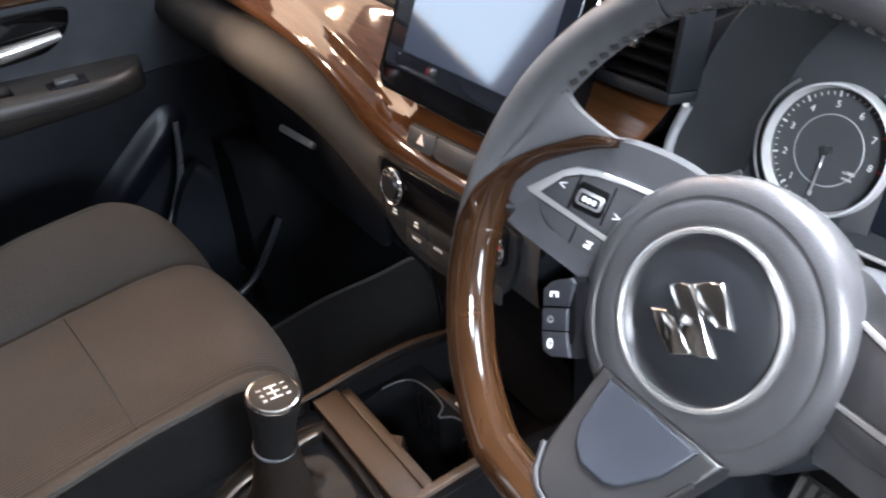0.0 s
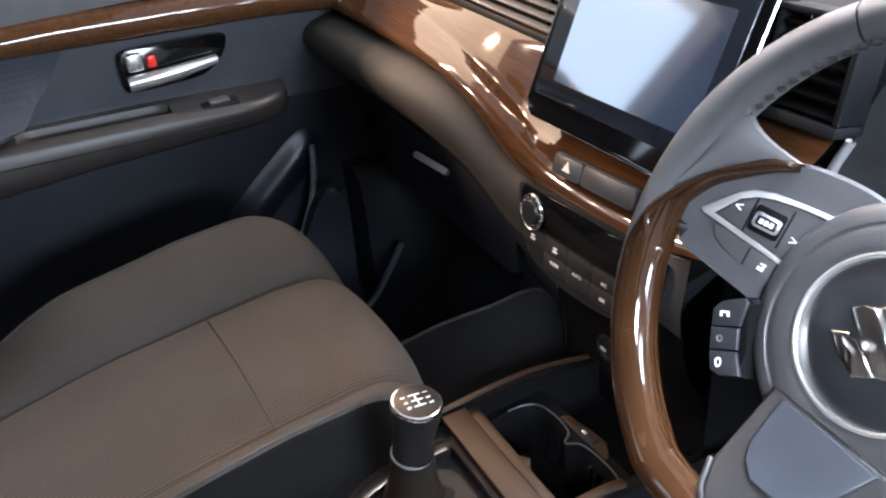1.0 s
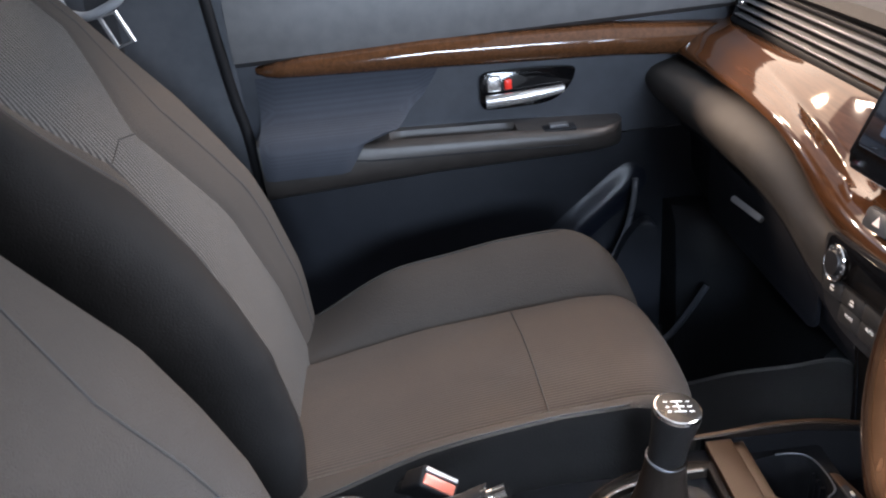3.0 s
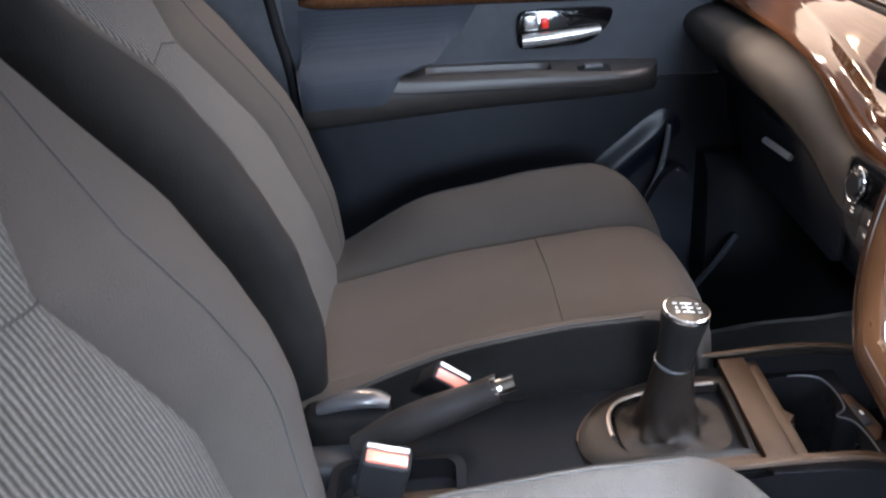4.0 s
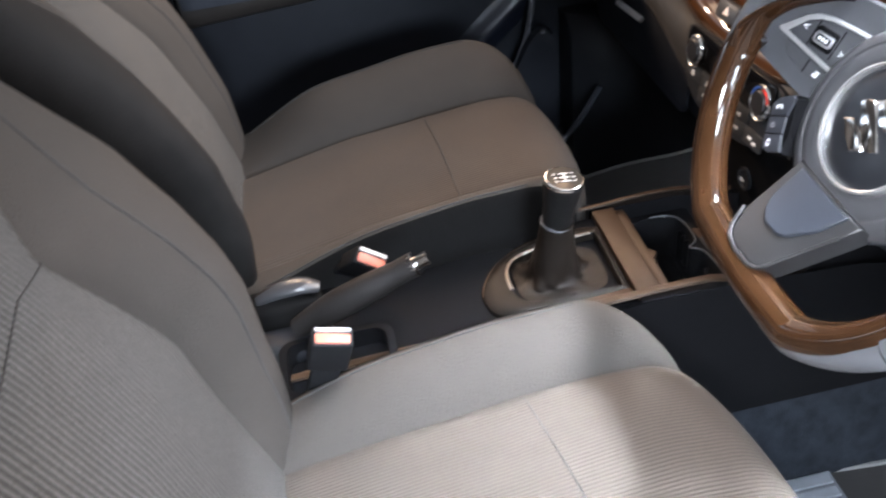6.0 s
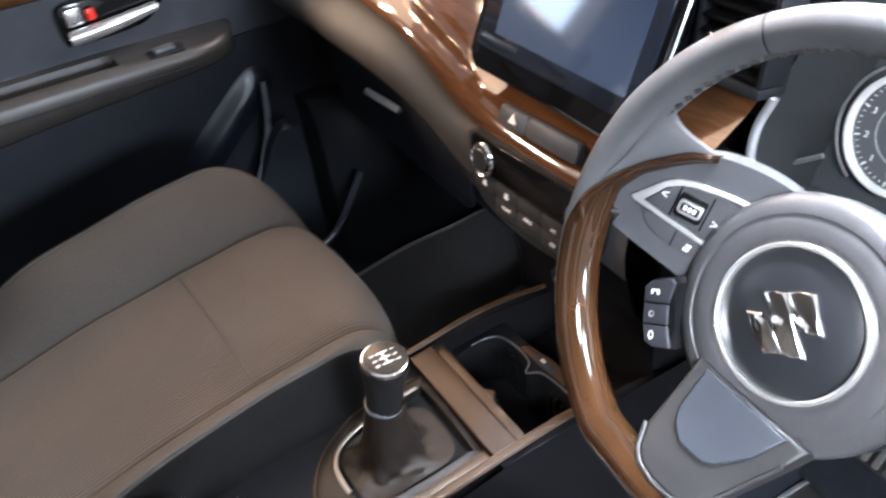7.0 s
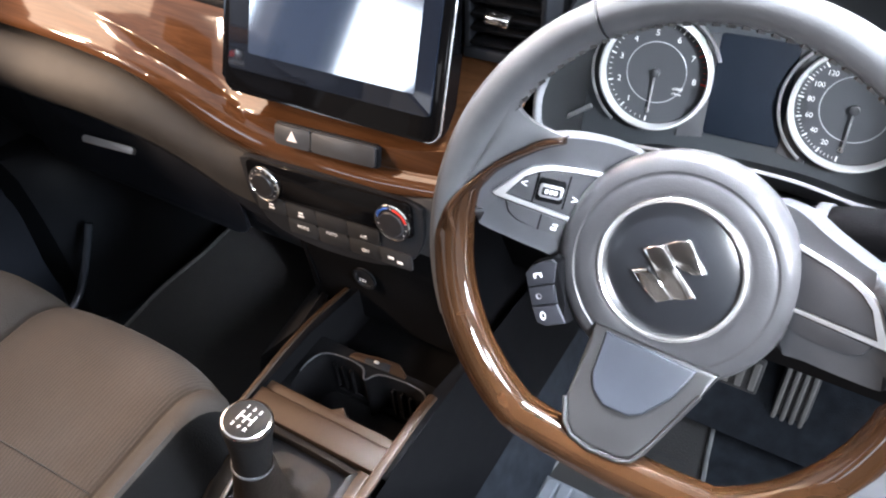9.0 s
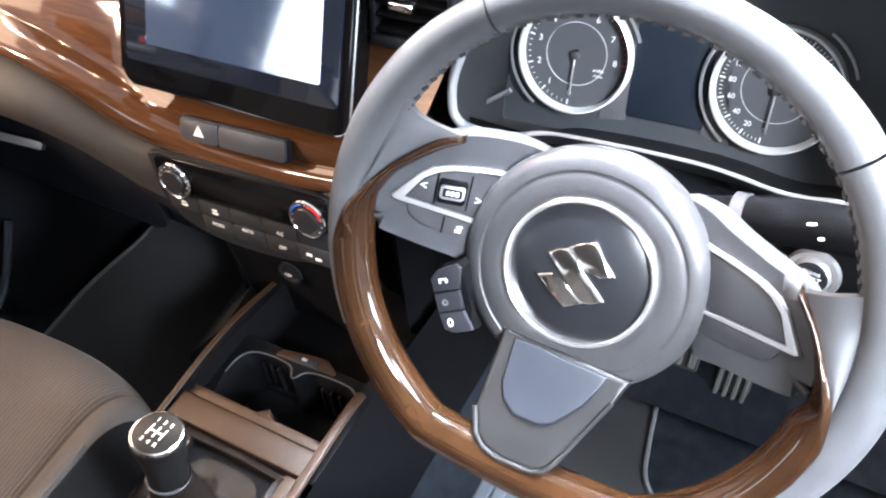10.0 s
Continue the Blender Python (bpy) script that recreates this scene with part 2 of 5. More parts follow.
def spun(profile, m=None, seg=48):
    """A body turned round local z from (radius, height) pairs."""
    bm = bmesh.new()
    rings = []
    for r, h in profile:
        if r < 1e-6:
            rings.append([bm.verts.new((0, 0, h))])
        else:
            rings.append([bm.verts.new((r * math.cos(2 * math.pi * i / seg), r * math.sin(2 * math.pi * i / seg), h)) for i in range(seg)])
    for a, b in zip(rings, rings[1:]):
        for i in range(seg):
            j = (i + 1) % seg
            if len(a) == 1 and len(b) > 1:
                bm.faces.new((a[0], b[i], b[j]))
            elif len(b) == 1 and len(a) > 1:
                bm.faces.new((a[i], a[j], b[0]))
            elif len(a) > 1:
                bm.faces.new((a[i], a[j], b[j], b[i]))
    if m is not None:
        bmesh.ops.transform(bm, matrix=m, verts=bm.verts)
    return bm


def smooth_line(pts, n=8, closed=False):
    """Catmull-Rom through the points."""
    p = [Vector(q) for q in pts]
    k, out = len(p), []
    for i in range(k if closed else k - 1):
        a = p[(i - 1) % k] if closed or i else p[0] * 2 - p[1]
        b, c = p[i], p[(i + 1) % k]
        d = p[(i + 2) % k] if closed or i + 2 < k else p[-1] * 2 - p[-2]
        for j in range(n):
            t = j / n
            out.append(0.5 * (2 * b + (c - a) * t + (2 * a - 5 * b + 4 * c - d) * t * t + (3 * b - a - 3 * c + d) * t ** 3))
    if not closed:
        out.append(p[-1])
    return out


def tube(pts, radius, sides=10, closed=False, flat=1.0, m=None, up=(0, 0, 1)):
    """A round or flattened bar along a line."""
    p = [Vector(q) for q in pts]
    k, rows = len(p), []
    for i in range(k):
        d = (p[(i + 1) % k] - p[i - 1]) if closed else (p[min(i + 1, k - 1)] - p[max(i - 1, 0)])
        d.normalize()
        s = d.cross(Vector(up))
        s = s.normalized() if s.length > 1e-4 else d.orthogonal().normalized()
        w = s.cross(d)
        r = radius(i / max(1, k - 1)) if callable(radius) else radius
        rows.append([p[i] + s * r * math.cos(2 * math.pi * j / sides) + w * r * flat * math.sin(2 * math.pi * j / sides) for j in range(sides)])
    if closed:
        rows.append(rows[0])
    bm = loft(rows, closed=True, cap=not closed)
    if closed:
        bmesh.ops.remove_doubles(bm, verts=bm.verts, dist=1e-6)
    if m is not None:
        bmesh.ops.transform(bm, matrix=m, verts=bm.verts)
    return bm


def plate(outline, depth, m=None, bevel=0.0015, seg=2, dome=0.0):
    """A flat piece of the outline (local x, y), its front at z = depth, edges rounded."""
    bm = bmesh.new()
    lo = [bm.verts.new((q[0], q[1], 0)) for q in outline]
    hi = [bm.verts.new((q[0], q[1], depth)) for q in outline]
    top = bm.faces.new(hi)
    bm.faces.new(lo[::-1])
    k = len(lo)
    for i in range(k):
        bm.faces.new((lo[i], lo[(i + 1) % k], hi[(i + 1) % k], hi[i]))
    if bevel:
        bmesh.ops.bevel(bm, geom=[e for e in top.edges], offset=bevel, segments=seg, affect="EDGES", profile=0.5)
    if m is not None:
        bmesh.ops.transform(bm, matrix=m, verts=bm.verts)
    return bm


def rounded(w, h, r, n=5, cx=0.0, cy=0.0):
    out = []
    for sx, sy, a0 in ((1, 1, 0), (-1, 1, 90), (-1, -1, 180), (1, -1, 270)):
        for i in range(n + 1):
            a = radians(a0 + 90 * i / n)
            out.append((cx + sx * (w / 2 - r) + r * math.cos(a), cy + sy * (h / 2 - r) + r * math.sin(a)))
    return out


def bars(spots, m, size=(0.006, 0.0016)):
    """Small printed marks, lying on a face."""
    bm = bmesh.new()
    for x, y, *wh in spots:
        w, h = wh if wh else size
        bmesh.ops.create_cube(bm, size=1, matrix=Matrix.LocRotScale((x, y, 0.0002), None, (w, h, 0.0006)))
    bmesh.ops.transform(bm, matrix=m, verts=bm.verts)
    return bm


def lettering(text, size, m, mat, parent, name="lettering"):
    cu = bpy.data.curves.new(name, "FONT")
    cu.body, cu.size, cu.align_x, cu.align_y, cu.extrude = text, size, "CENTER", "CENTER", 0.0002
    tmp = bpy.data.objects.new(name, cu)
    scene.collection.objects.link(tmp)
    me = bpy.data.meshes.new_from_object(tmp.evaluated_get(bpy.context.evaluated_depsgraph_get()))
    bpy.data.objects.remove(tmp)
    bpy.data.curves.remove(cu)
    bm = bmesh.new()
    bm.from_mesh(me)
    bpy.data.meshes.remove(me)
    bmesh.ops.transform(bm, matrix=m, verts=bm.verts)
    return part(name, bm, mat, parent, smooth=False)


def facing(at, tilt=0.0, roll=0.0, yaw=0.0):
    """Local x right, y up, z towards the seats, leaning back by tilt degrees."""
    return pose(*at, 0, 0, yaw) @ pose(0, 0, 0, 90 - tilt) @ pose(0, 0, 0, 0, 0, roll)

# ---- large structure: the car's cabin ----
def structure(name, bm, mat, label, category, smooth=True):
    return tagged(part(name, bm, mat, smooth=smooth), label, category, kind="structure")


# hall ground outside and the cabin floor
bm = bmesh.new()
bmesh.ops.create_grid(bm, x_segments=4, y_segments=4, size=60, matrix=pose(0, 0, -0.42))
structure("ground", bm, material("hall_carpet", (0.16, 0.16, 0.17), 0.9, bump=0.4, bump_scale=200), "grey exhibition hall floor under the car", "ground")
structure("floor", box((-0.80, -2.2, -0.06), (0.80, 0.95, 0.0), 0.01), M_CARPET, "dark charcoal carpeted cabin floor", "floor")
structure("wall_rear", box((-0.80, -2.28, -0.06), (0.80, -2.2, 0.85), 0.01), M_SIDE, "dark trim at the rear of the cabin", "wall")
# roof with a headliner
bm = loft([[(x, y, 1.30 - 0.10 * (x / 0.72) ** 4 - 0.14 * max(0, (y + 0.3)) ** 2 / 0.3) for x in np.linspace(-0.72, 0.72, 13)] for y in np.linspace(-2.3, -0.12, 12)], thick=0.035)
structure("ceiling", bm, M_LINING, "pale headliner under the car roof", "ceiling")
# toe board and firewall close the footwells
bm = loft([[(x, 0.42, 0.0), (x, 0.55, 0.10), (x, 0.72, 0.36), (x, 0.78, 0.70)] for x in np.linspace(-0.80, 0.80, 5)], thick=0.03)
structure("wall_front", bm, M_CARPET, "dark carpeted toe board in the footwells", "wall")
# tunnel under the console
bm = loft([[(-0.16, y, 0.0), (-0.11, y, 0.16), (-0.07, y, 0.27), (0.12, y, 0.27), (0.15, y, 0.16), (0.19, y, 0.0)] for y in np.linspace(-1.2, 0.6, 6)])
structure("tunnel", bm, M_CARPET, "dark carpet over the transmission tunnel", "floor")
# bonnet beyond the windscreen's foot
bm = loft([[(x, y, 0.755 + 0.02 * (1 - (x / 0.8) ** 2) - 0.10 * ((y - 0.45) / 1.1) ** 2 - 0.05 * abs(x / 0.8) ** 4) for x in np.linspace(-0.82, 0.82, 17)] for y in np.linspace(0.45, 1.55, 14)], thick=0.012)
structure("bonnet", bm, material("white_body_paint", (0.72, 0.74, 0.77), 0.3, coat=0.8, vary=0.02), "white painted bonnet beyond the windscreen", "bonnet")
# left B-pillar, rear side wall and the right B-pillar
for sx, x0 in ((-1, -0.74), (1, 0.745)):
    bm = loft([[(x0 + sx * 0.07, y, z) if k else (x0, y, z) for k in (0, 1) for y in ((-0.632, -0.90) if not k else (-0.90, -0.632))] for z in (0.0, 0.5, 0.86, 1.25)], closed=True, cap=True)
    if sx < 0:
        structure("pillar_left", bm, M_PILLAR, "dark trimmed door pillar with a seat belt", "pillar")
    else:
        bm.free()
    bm = box((min(x0, x0 + sx * 0.05), -2.2, 0.0), (max(x0, x0 + sx * 0.05), -0.90, 0.86), 0.01)
    if sx < 0:
        bm.free()
        bm = box((x0 - 0.05, -2.2, -0.05), (x0, -0.90, 0.10), 0.01)
    structure("wall_left" if sx < 0 else "wall_right", bm, M_NAVY, "dark trim of the rear cabin side", "wall")

structure("sill", box((-0.80, -0.66, -0.06), (-0.728, 0.55, 0.09), 0.012), M_BLACK, "black door sill under the passenger door", "sill")

# ---- passenger door ----
DX = -0.745
door = thing("door_1", (DX, -0.25, 0.2), "closed dark passenger door with walnut trim and armrest", "door", kind="structure")


def door_skin(y, z):
    """How far the door's face stands into the cabin at a place."""
    b = 0.006 * math.cos(min(1, abs(y + 0.25) / 0.5) * 1.2)
    return DX + b + (0.03 * max(0, 0.50 - z) * math.sin(max(0, min(1, (y + 0.6) / 0.6)) * math.pi))


for z0, z1, nz, mt, nm, lb in ((0.508, 0.81, 9, M_NAVY, "door_skin", "dark soft door skin"), (0.08, 0.505, 12, M_DOORLOW, "lower_skin", "blue-black lower door panel")):
    bm = loft([[(door_skin(y, z) - 0.018 * max(0, z - 0.70) / 0.15, y, z) for z in np.linspace(z0, z1, nz)] for y in np.linspace(-0.64, 0.25, 24)], back=(-0.04, 0, 0))
    part(nm, bm, mt, door, lb)
# soft upper pad below the window
bm = loft([[(DX + 0.012 + dx, y, z0 + 0.012 * (y + 0.2)) for dx, z0 in ((0.0, 0.705), (0.014, 0.715), (0.018, 0.755), (0.012, 0.81), (0.0, 0.850), (-0.02, 0.866), (-0.06, 0.868))] for y in np.linspace(-0.63, 0.22, 14)], back=(-0.02, 0, 0))
part("upper_pad", bm, material("grey_door_pad", (0.085, 0.084, 0.086), 0.5, bump=0.3, bump_scale=600), door, "soft dark upper door pad")
# walnut strip: (y, top, bottom)
rows = []
for y in np.linspace(-0.60, 0.19, 40):
    end = min(1.0, max(0.05, (y + 0.60) / 0.035)) ** 0.5
    top = lerp([(-0.60, 0.700), (-0.52, 0.711), (-0.30, 0.717), (0.0, 0.706), (0.19, 0.688)], y)
    bot = lerp([(-0.60, 0.680), (-0.52, 0.674), (-0.30, 0.664), (0.0, 0.650), (0.19, 0.634)], y)
    mid, h = (top + bot) / 2, (top - bot) / 2 * (0.5 + 0.5 * end)
    rows.append([(DX + 0.004 + 0.040 * end * max(0, math.cos(a)) ** 0.6, y, mid + h * math.sin(a)) for a in np.linspace(-math.pi / 2, math.pi / 2, 11)])
part("wood_strip", loft(rows), M_WOOD_Y, door, "glossy lacquered walnut strip")
# padded cloth insert behind the armrest
rows = []
for k in np.linspace(0, 1, 12):
    r = []
    for z, dx in ((0.676, 0.012), (0.65, 0.017), (0.62, 0.024), (0.604, 0.045), (0.596, 0.075), (0.588, 0.096), (0.572, 0.106), (0.545, 0.106), (0.525, 0.100)):
        y1 = lerp([(0.525, -0.462), (0.572, -0.432), (0.588, -0.375), (0.62, -0.325), (0.66, -0.295), (0.676, -0.285)], z)
        r.append((DX + dx - 0.008 * (k == 1) - 0.008 * (k == 0), -0.605 + (y1 + 0.605) * k, z))
    rows.append(r)
part("cloth_insert", loft(rows, back=(-0.02, 0, 0)), fabric("dotted_door_cloth", (0.042, 0.046, 0.057), 0.004, (0, 40, 0), 0.07), door, "padded blue-grey cloth insert")
# armrest, with its long pull recess and the window switch
rows = []
for y in np.linspace(-0.61, 0.015, 44):
    w = 0.072 * (1 - max(0, (y + 0.07) / 0.086) ** 2.2) ** 0.5 if y > -0.07 else 0.072
    w *= lerp([(-0.61, 0.9), (-0.40, 0.95), (-0.2, 1.0)], y)
    zt = lerp([(-0.61, 0.59), (-0.42, 0.564), (-0.2, 0.556), (0.015, 0.542)], y)
    zb = lerp([(-0.61, 0.49), (-0.3, 0.508), (0.015, 0.514)], y)
    dip = 0.046 if -0.385 < y < -0.185 else 0.0
    rows.append([(DX + 0.005, y, zt), (DX + 0.018 + 0.1 * w, y, zt), (DX + 0.02 + 0.2 * w, y, zt - dip), (DX + 0.02 + 0.68 * w, y, zt - dip), (DX + 0.02 + 0.72 * w, y, zt + 0.001), (DX + 0.02 + 0.9 * w, y, zt),
                 (DX + 0.02 + w, y, zt - 0.008), (DX + 0.02 + 0.99 * w, y, zb + 0.02), (DX + 0.02 + 0.9 * w, y, zb), (DX + 0.02 + 0.6 * w, y, zb - 0.014), (DX + 0.005, y, zb - 0.03)])
part("armrest", loft(rows, cap=False), material("brown_black_plastic", (0.036, 0.031, 0.028), 0.42, bump=0.2), door, "brown-black plastic armrest with pull recess", sharp=50)
# black strip added in the pull recess, its shade put into colour
part("recess_shade", box((DX + 0.034, -0.384, 0.509), (DX + 0.071, -0.186, 0.5165), 0.002), M_CONSOLE, door)
part("armrest_seam", tube([(DX + 0.022 + 0.072 * lerp([(-0.61, 0.9), (-0.40, 0.95), (-0.2, 1.0)], y), y, lerp([(-0.61, 0.562), (-0.42, 0.538), (-0.2, 0.532), (0.0, 0.522)], y)) for y in np.linspace(-0.48, -0.075, 16)], 0.0012, 6), M_BLACK, door)
part("switch_bezel", box((-0.690, -0.130, 0.547), (-0.662, -0.075, 0.5535), 0.0015), M_BLACK, door)
part("window_switch", box((-0.685, -0.120, 0.552), (-0.668, -0.088, 0.559), 0.002), M_GREYPLASTIC, door)
part("edge_seal", tube(smooth_line([(-0.728, -0.660, 0.868), (-0.722, -0.650, 0.743), (-0.722, -0.641, 0.648), (-0.722, -0.631, 0.577), (-0.722, -0.628, 0.45), (-0.722, -0.630, 0.12)], 5), 0.0095, 10), M_RUBBER, door, "black rubber edge seal")
# inner handle in its dish
dish = smooth_line([(-0.224, 0.640, 0), (-0.20, 0.646, 0), (-0.14, 0.646, 0), (-0.075, 0.642, 0), (-0.062, 0.632, 0), (-0.075, 0.606, 0), (-0.105, 0.585, 0), (-0.15, 0.580, 0), (-0.21, 0.580, 0), (-0.226, 0.586, 0), (-0.228, 0.615, 0)], 4, True)
mdoor = Matrix(((0, 0, 1, DX + 0.014), (1, 0, 0, 0), (0, 1, 0, 0), (0, 0, 0, 1)))
part("handle_dish", plate([(q.x, q.y) for q in dish], 0.006, mdoor, 0.002), M_GLOSS, door)
rows = []
for y in np.linspace(-0.220, -0.085, 18):
    k = (y + 0.220) / 0.135
    z, hh = 0.597 + 0.010 * k, 0.0120 - 0.005 * k ** 2
    rows.append([(DX + 0.03 + 0.009 * math.cos(a) + 0.005 * math.sin(math.pi * k), y, z + hh * math.sin(a)) for a in np.linspace(0, 2 * math.pi, 13)[:-1]])
part("pull_handle", loft(rows, closed=True, cap=True), M_RING, door, "chrome pull handle")
lock = part("lock_lever", box((DX + 0.018, -0.216, 0.613), (DX + 0.030, -0.192, 0.640), 0.004), M_RING, door, "chrome lock lever")
part("lock_mark", box((DX + 0.026, -0.187, 0.616), (DX + 0.0335, -0.174, 0.634), 0.003), M_RED, lock, "red unlocked mark")
# glossy bulged pocket end and the pale seal round the door's front edge
def pocket(y, z):
    """A rounded ridge that climbs forwards over the pocket's end."""
    along = ((y + 0.031) * 0.116 + (z - 0.356) * 0.096) / 0.0227
    off = ((y + 0.031) * 0.096 - (z - 0.356) * 0.116) / 0.1506
    return 0.020 * math.exp(-(off / 0.024) ** 2) * max(0.0, 1 - (along / 0.80) ** 4)


bm = loft([[(door_skin(y, z) - 0.002 + pocket(y, z), y, z) for z in np.linspace(0.20, 0.47, 26)] for y in np.linspace(-0.18, 0.09, 26)])
part("map_pocket", bm, material("gloss_dark_plastic", (0.010, 0.012, 0.019), 0.3), door, "glossy dark moulded map pocket")
seal = thing("door_seal", (-0.70, 0.06, 0.2), "grey rubber seal along the front edge of the door opening", "seal")
part("strip", tube(smooth_line([(-0.712, 0.040, 0.425), (-0.704, 0.034, 0.385), (-0.700, 0.022, 0.335), (-0.694, 0.000, 0.290), (-0.68, -0.036, 0.235), (-0.65, -0.10, 0.13), (-0.62, -0.25, 0.06), (-0.62, -0.5, 0.05)], 6), 0.0055), material("grey_seal", (0.10, 0.105, 0.12), 0.28), seal)
bm = loft([[(-0.74, 0.10, z), (-0.70 + w, 0.11 , z), (-0.66 + w, 0.16, z), (-0.655 + w, 0.30, z), (-0.66, 0.5, z)] for z, w in ((0.0, 0.02), (0.1, 0.025), (0.25, 0.02), (0.33, 0.008), (0.36, -0.02), (0.365, -0.05))], back=(-0.02, 0.005, 0))
structure("kick_panel", bm, M_BLACK, "dark rounded kick panel beside the footwell", "trim")

kick_line = smooth_line([(0.062, 0.06, 0), (0.072, 0.20, 0), (0.076, 0.30, 0), (0.068, 0.345, 0), (0.052, 0.358, 0), (0.034, 0.350, 0), (0.014, 0.325, 0), (-0.014, 0.272, 0), (-0.05, 0.20, 0), (-0.08, 0.06, 0)], 4, True)
structure("kick_trim", plate([(q.x, q.y) for q in kick_line], 0.024, Matrix(((0, 0, 1, -0.692), (1, 0, 0, 0), (0, 1, 0, 0), (0, 0, 0, 1))), 0.008, 3), M_DOORLOW, "dark rounded trim tongue at the foot of the door pillar", "trim")
structure("sill_trim", tube(smooth_line([(-0.625, 0.150, 0.235), (-0.622, 0.125, 0.198), (-0.618, 0.096, 0.160), (-0.612, 0.060, 0.132), (-0.60, -0.05, 0.10)], 5), 0.007, 10), material("sill_trim_gloss", (0.03, 0.034, 0.042), 0.25), "glossy dark sill trim edge in the footwell", "trim")

# ---- dashboard ----
dash = thing("dashboard", (0.0, 0.25, 0.55), "car dashboard with walnut trim over soft grey skin", "dashboard", kind="structure")
ZB = [(-0.74, 0.640), (-0.6, 0.647), (-0.41, 0.651), (-0.33, 0.646), (-0.28, 0.634), (-0.24, 0.617), (-0.19, 0.591), (-0.15, 0.582), (-0.11, 0.579), (-0.03, 0.584), (0.04, 0.592), (0.083, 0.603), (0.13, 0.622), (0.22, 0.65)]
ZT = [(-0.74, 0.69), (-0.5, 0.694), (-0.2, 0.705), (0.0, 0.715), (0.22, 0.735)]


def zb(x):
    return float(np.mean([lerp(ZB, x + d) for d in (-0.02, -0.01, 0, 0.01, 0.02)]))


# the trim has a rolled lower edge, a valley behind it and an upper face that leans back to the vents
EDGE = [(-0.74, 0.660), (-0.64, 0.664), (-0.437, 0.667), (-0.34, 0.664), (-0.26, 0.653), (-0.195, 0.633), (-0.14, 0.615), (-0.085, 0.610), (0.01, 0.6136), (0.096, 0.628), (0.22, 0.66)]
VALLEY = [(-0.74, 0.684), (-0.66, 0.690), (-0.579, 0.6905), (-0.474, 0.686), (-0.365, 0.672), (-0.284, 0.655), (-0.228, 0.639), (-0.19, 0.630), (-0.15, 0.629), (-0.11, 0.634), (0.05, 0.646), (0.22, 0.70)]


def near(table, x):
    """A table's value, eased over a few centimetres."""
    return float(np.mean([lerp(table, x + d) for d in (-0.03, -0.02, -0.01, 0, 0.01, 0.02, 0.03)]))


rows = []
for x in np.linspace(-0.742, 0.168, 130):
    b, e, c, t = zb(x), near(EDGE, x), near(VALLEY, x), lerp(ZT, x)
    yv = lerp([(-0.74, 0.176), (-0.58, 0.165), (-0.40, 0.153), (-0.22, 0.148), (-0.12, 0.127), (0.22, 0.127)], x)
    e = max(e, b + 0.012)
    rows.append([(x, 0.212, t + 0.004), (x, 0.204, t), (x, 0.25 * yv + 0.153, 0.3 * c + 0.7 * t - 0.001), (x, yv + 0.010, c + 0.005), (x, yv + 0.003, c + 0.0004), (x, yv - 0.003, c - 0.0004), (x, 0.45 * yv + 0.0655, 0.5 * c + 0.5 * e + 0.0035), (x, 0.124, e + 0.0015), (x, 0.117, e - 0.0012),
                 (x, 0.1115, e - 0.0055), (x, 0.1085, e - 0.0115), (x, 0.1085, 0.5 * (e - 0.0115) + 0.5 * (b + 0.004)), (x, 0.1105, b + 0.004), (x, 0.1145, b + 0.0008), (x, 0.121, b), (x, 0.15, b - 0.002)])
part("wood_trim", loft(rows), M_WOOD, dash, "sculpted glossy walnut trim", sharp=60)
# soft grey roll under the wood, in front of the passenger
rows = []
for x in np.linspace(-0.748, -0.142, 50):
    b = zb(x)
    proud = lerp([(-0.735, 0.056), (-0.45, 0.052), (-0.32, 0.040), (-0.22, 0.024), (-0.142, 0.012)], x)
    fall = lerp([(-0.748, 1.0), (-0.35, 1.0), (-0.20, 0.95), (-0.142, 0.9)], x)
    r = [(x, 0.16, b - 0.006), (x, 0.126, b - 0.008)]
    for k, d in ((0.0, 0.008), (0.32, 0.0105), (0.60, 0.0150), (0.82, 0.0215), (0.95, 0.0295), (1.0, 0.0385), (0.985, 0.048), (0.91, 0.058), (0.77, 0.069), (0.60, 0.080), (0.4, 0.093)):
        r.append((x, 0.120 - proud * k, b - d * fall))
    rows.append(r + [(x, 0.15, b - 0.095 * fall)])
part("soft_roll", loft(rows), M_LIP, dash, "soft brown-grey padded roll")
# lower dash and glove box
rows = []
for x in np.linspace(-0.735, -0.142, 24):
    lo = zb(x) - 0.085
    rows.append([(x, 0.125, lo + 0.01), (x, 0.118, lo - 0.02), (x, 0.128, lo - 0.045), (x, 0.145, 0.50), (x, 0.15, 0.42), (x, 0.18, 0.36), (x, 0.30, 0.335), (x, 0.6, 0.34)])
part("lower_panel", loft(rows), M_DOORLOW, dash, "dark lower dash panel")
glove = part("glove_box", plate(rounded(0.40, 0.125, 0.02, cx=-0.42, cy=0.455), 0.006, facing((0, 0.146, 0)), 0.003), M_DOORLOW, dash, "dark glove box lid")
part("latch", plate(rounded(0.096, 0.010, 0.003, cx=0, cy=0), 0.006, facing((-0.442, 0.136, 0.472), 42, 5), 0.002), M_BEZEL, glove, "satin silver latch")
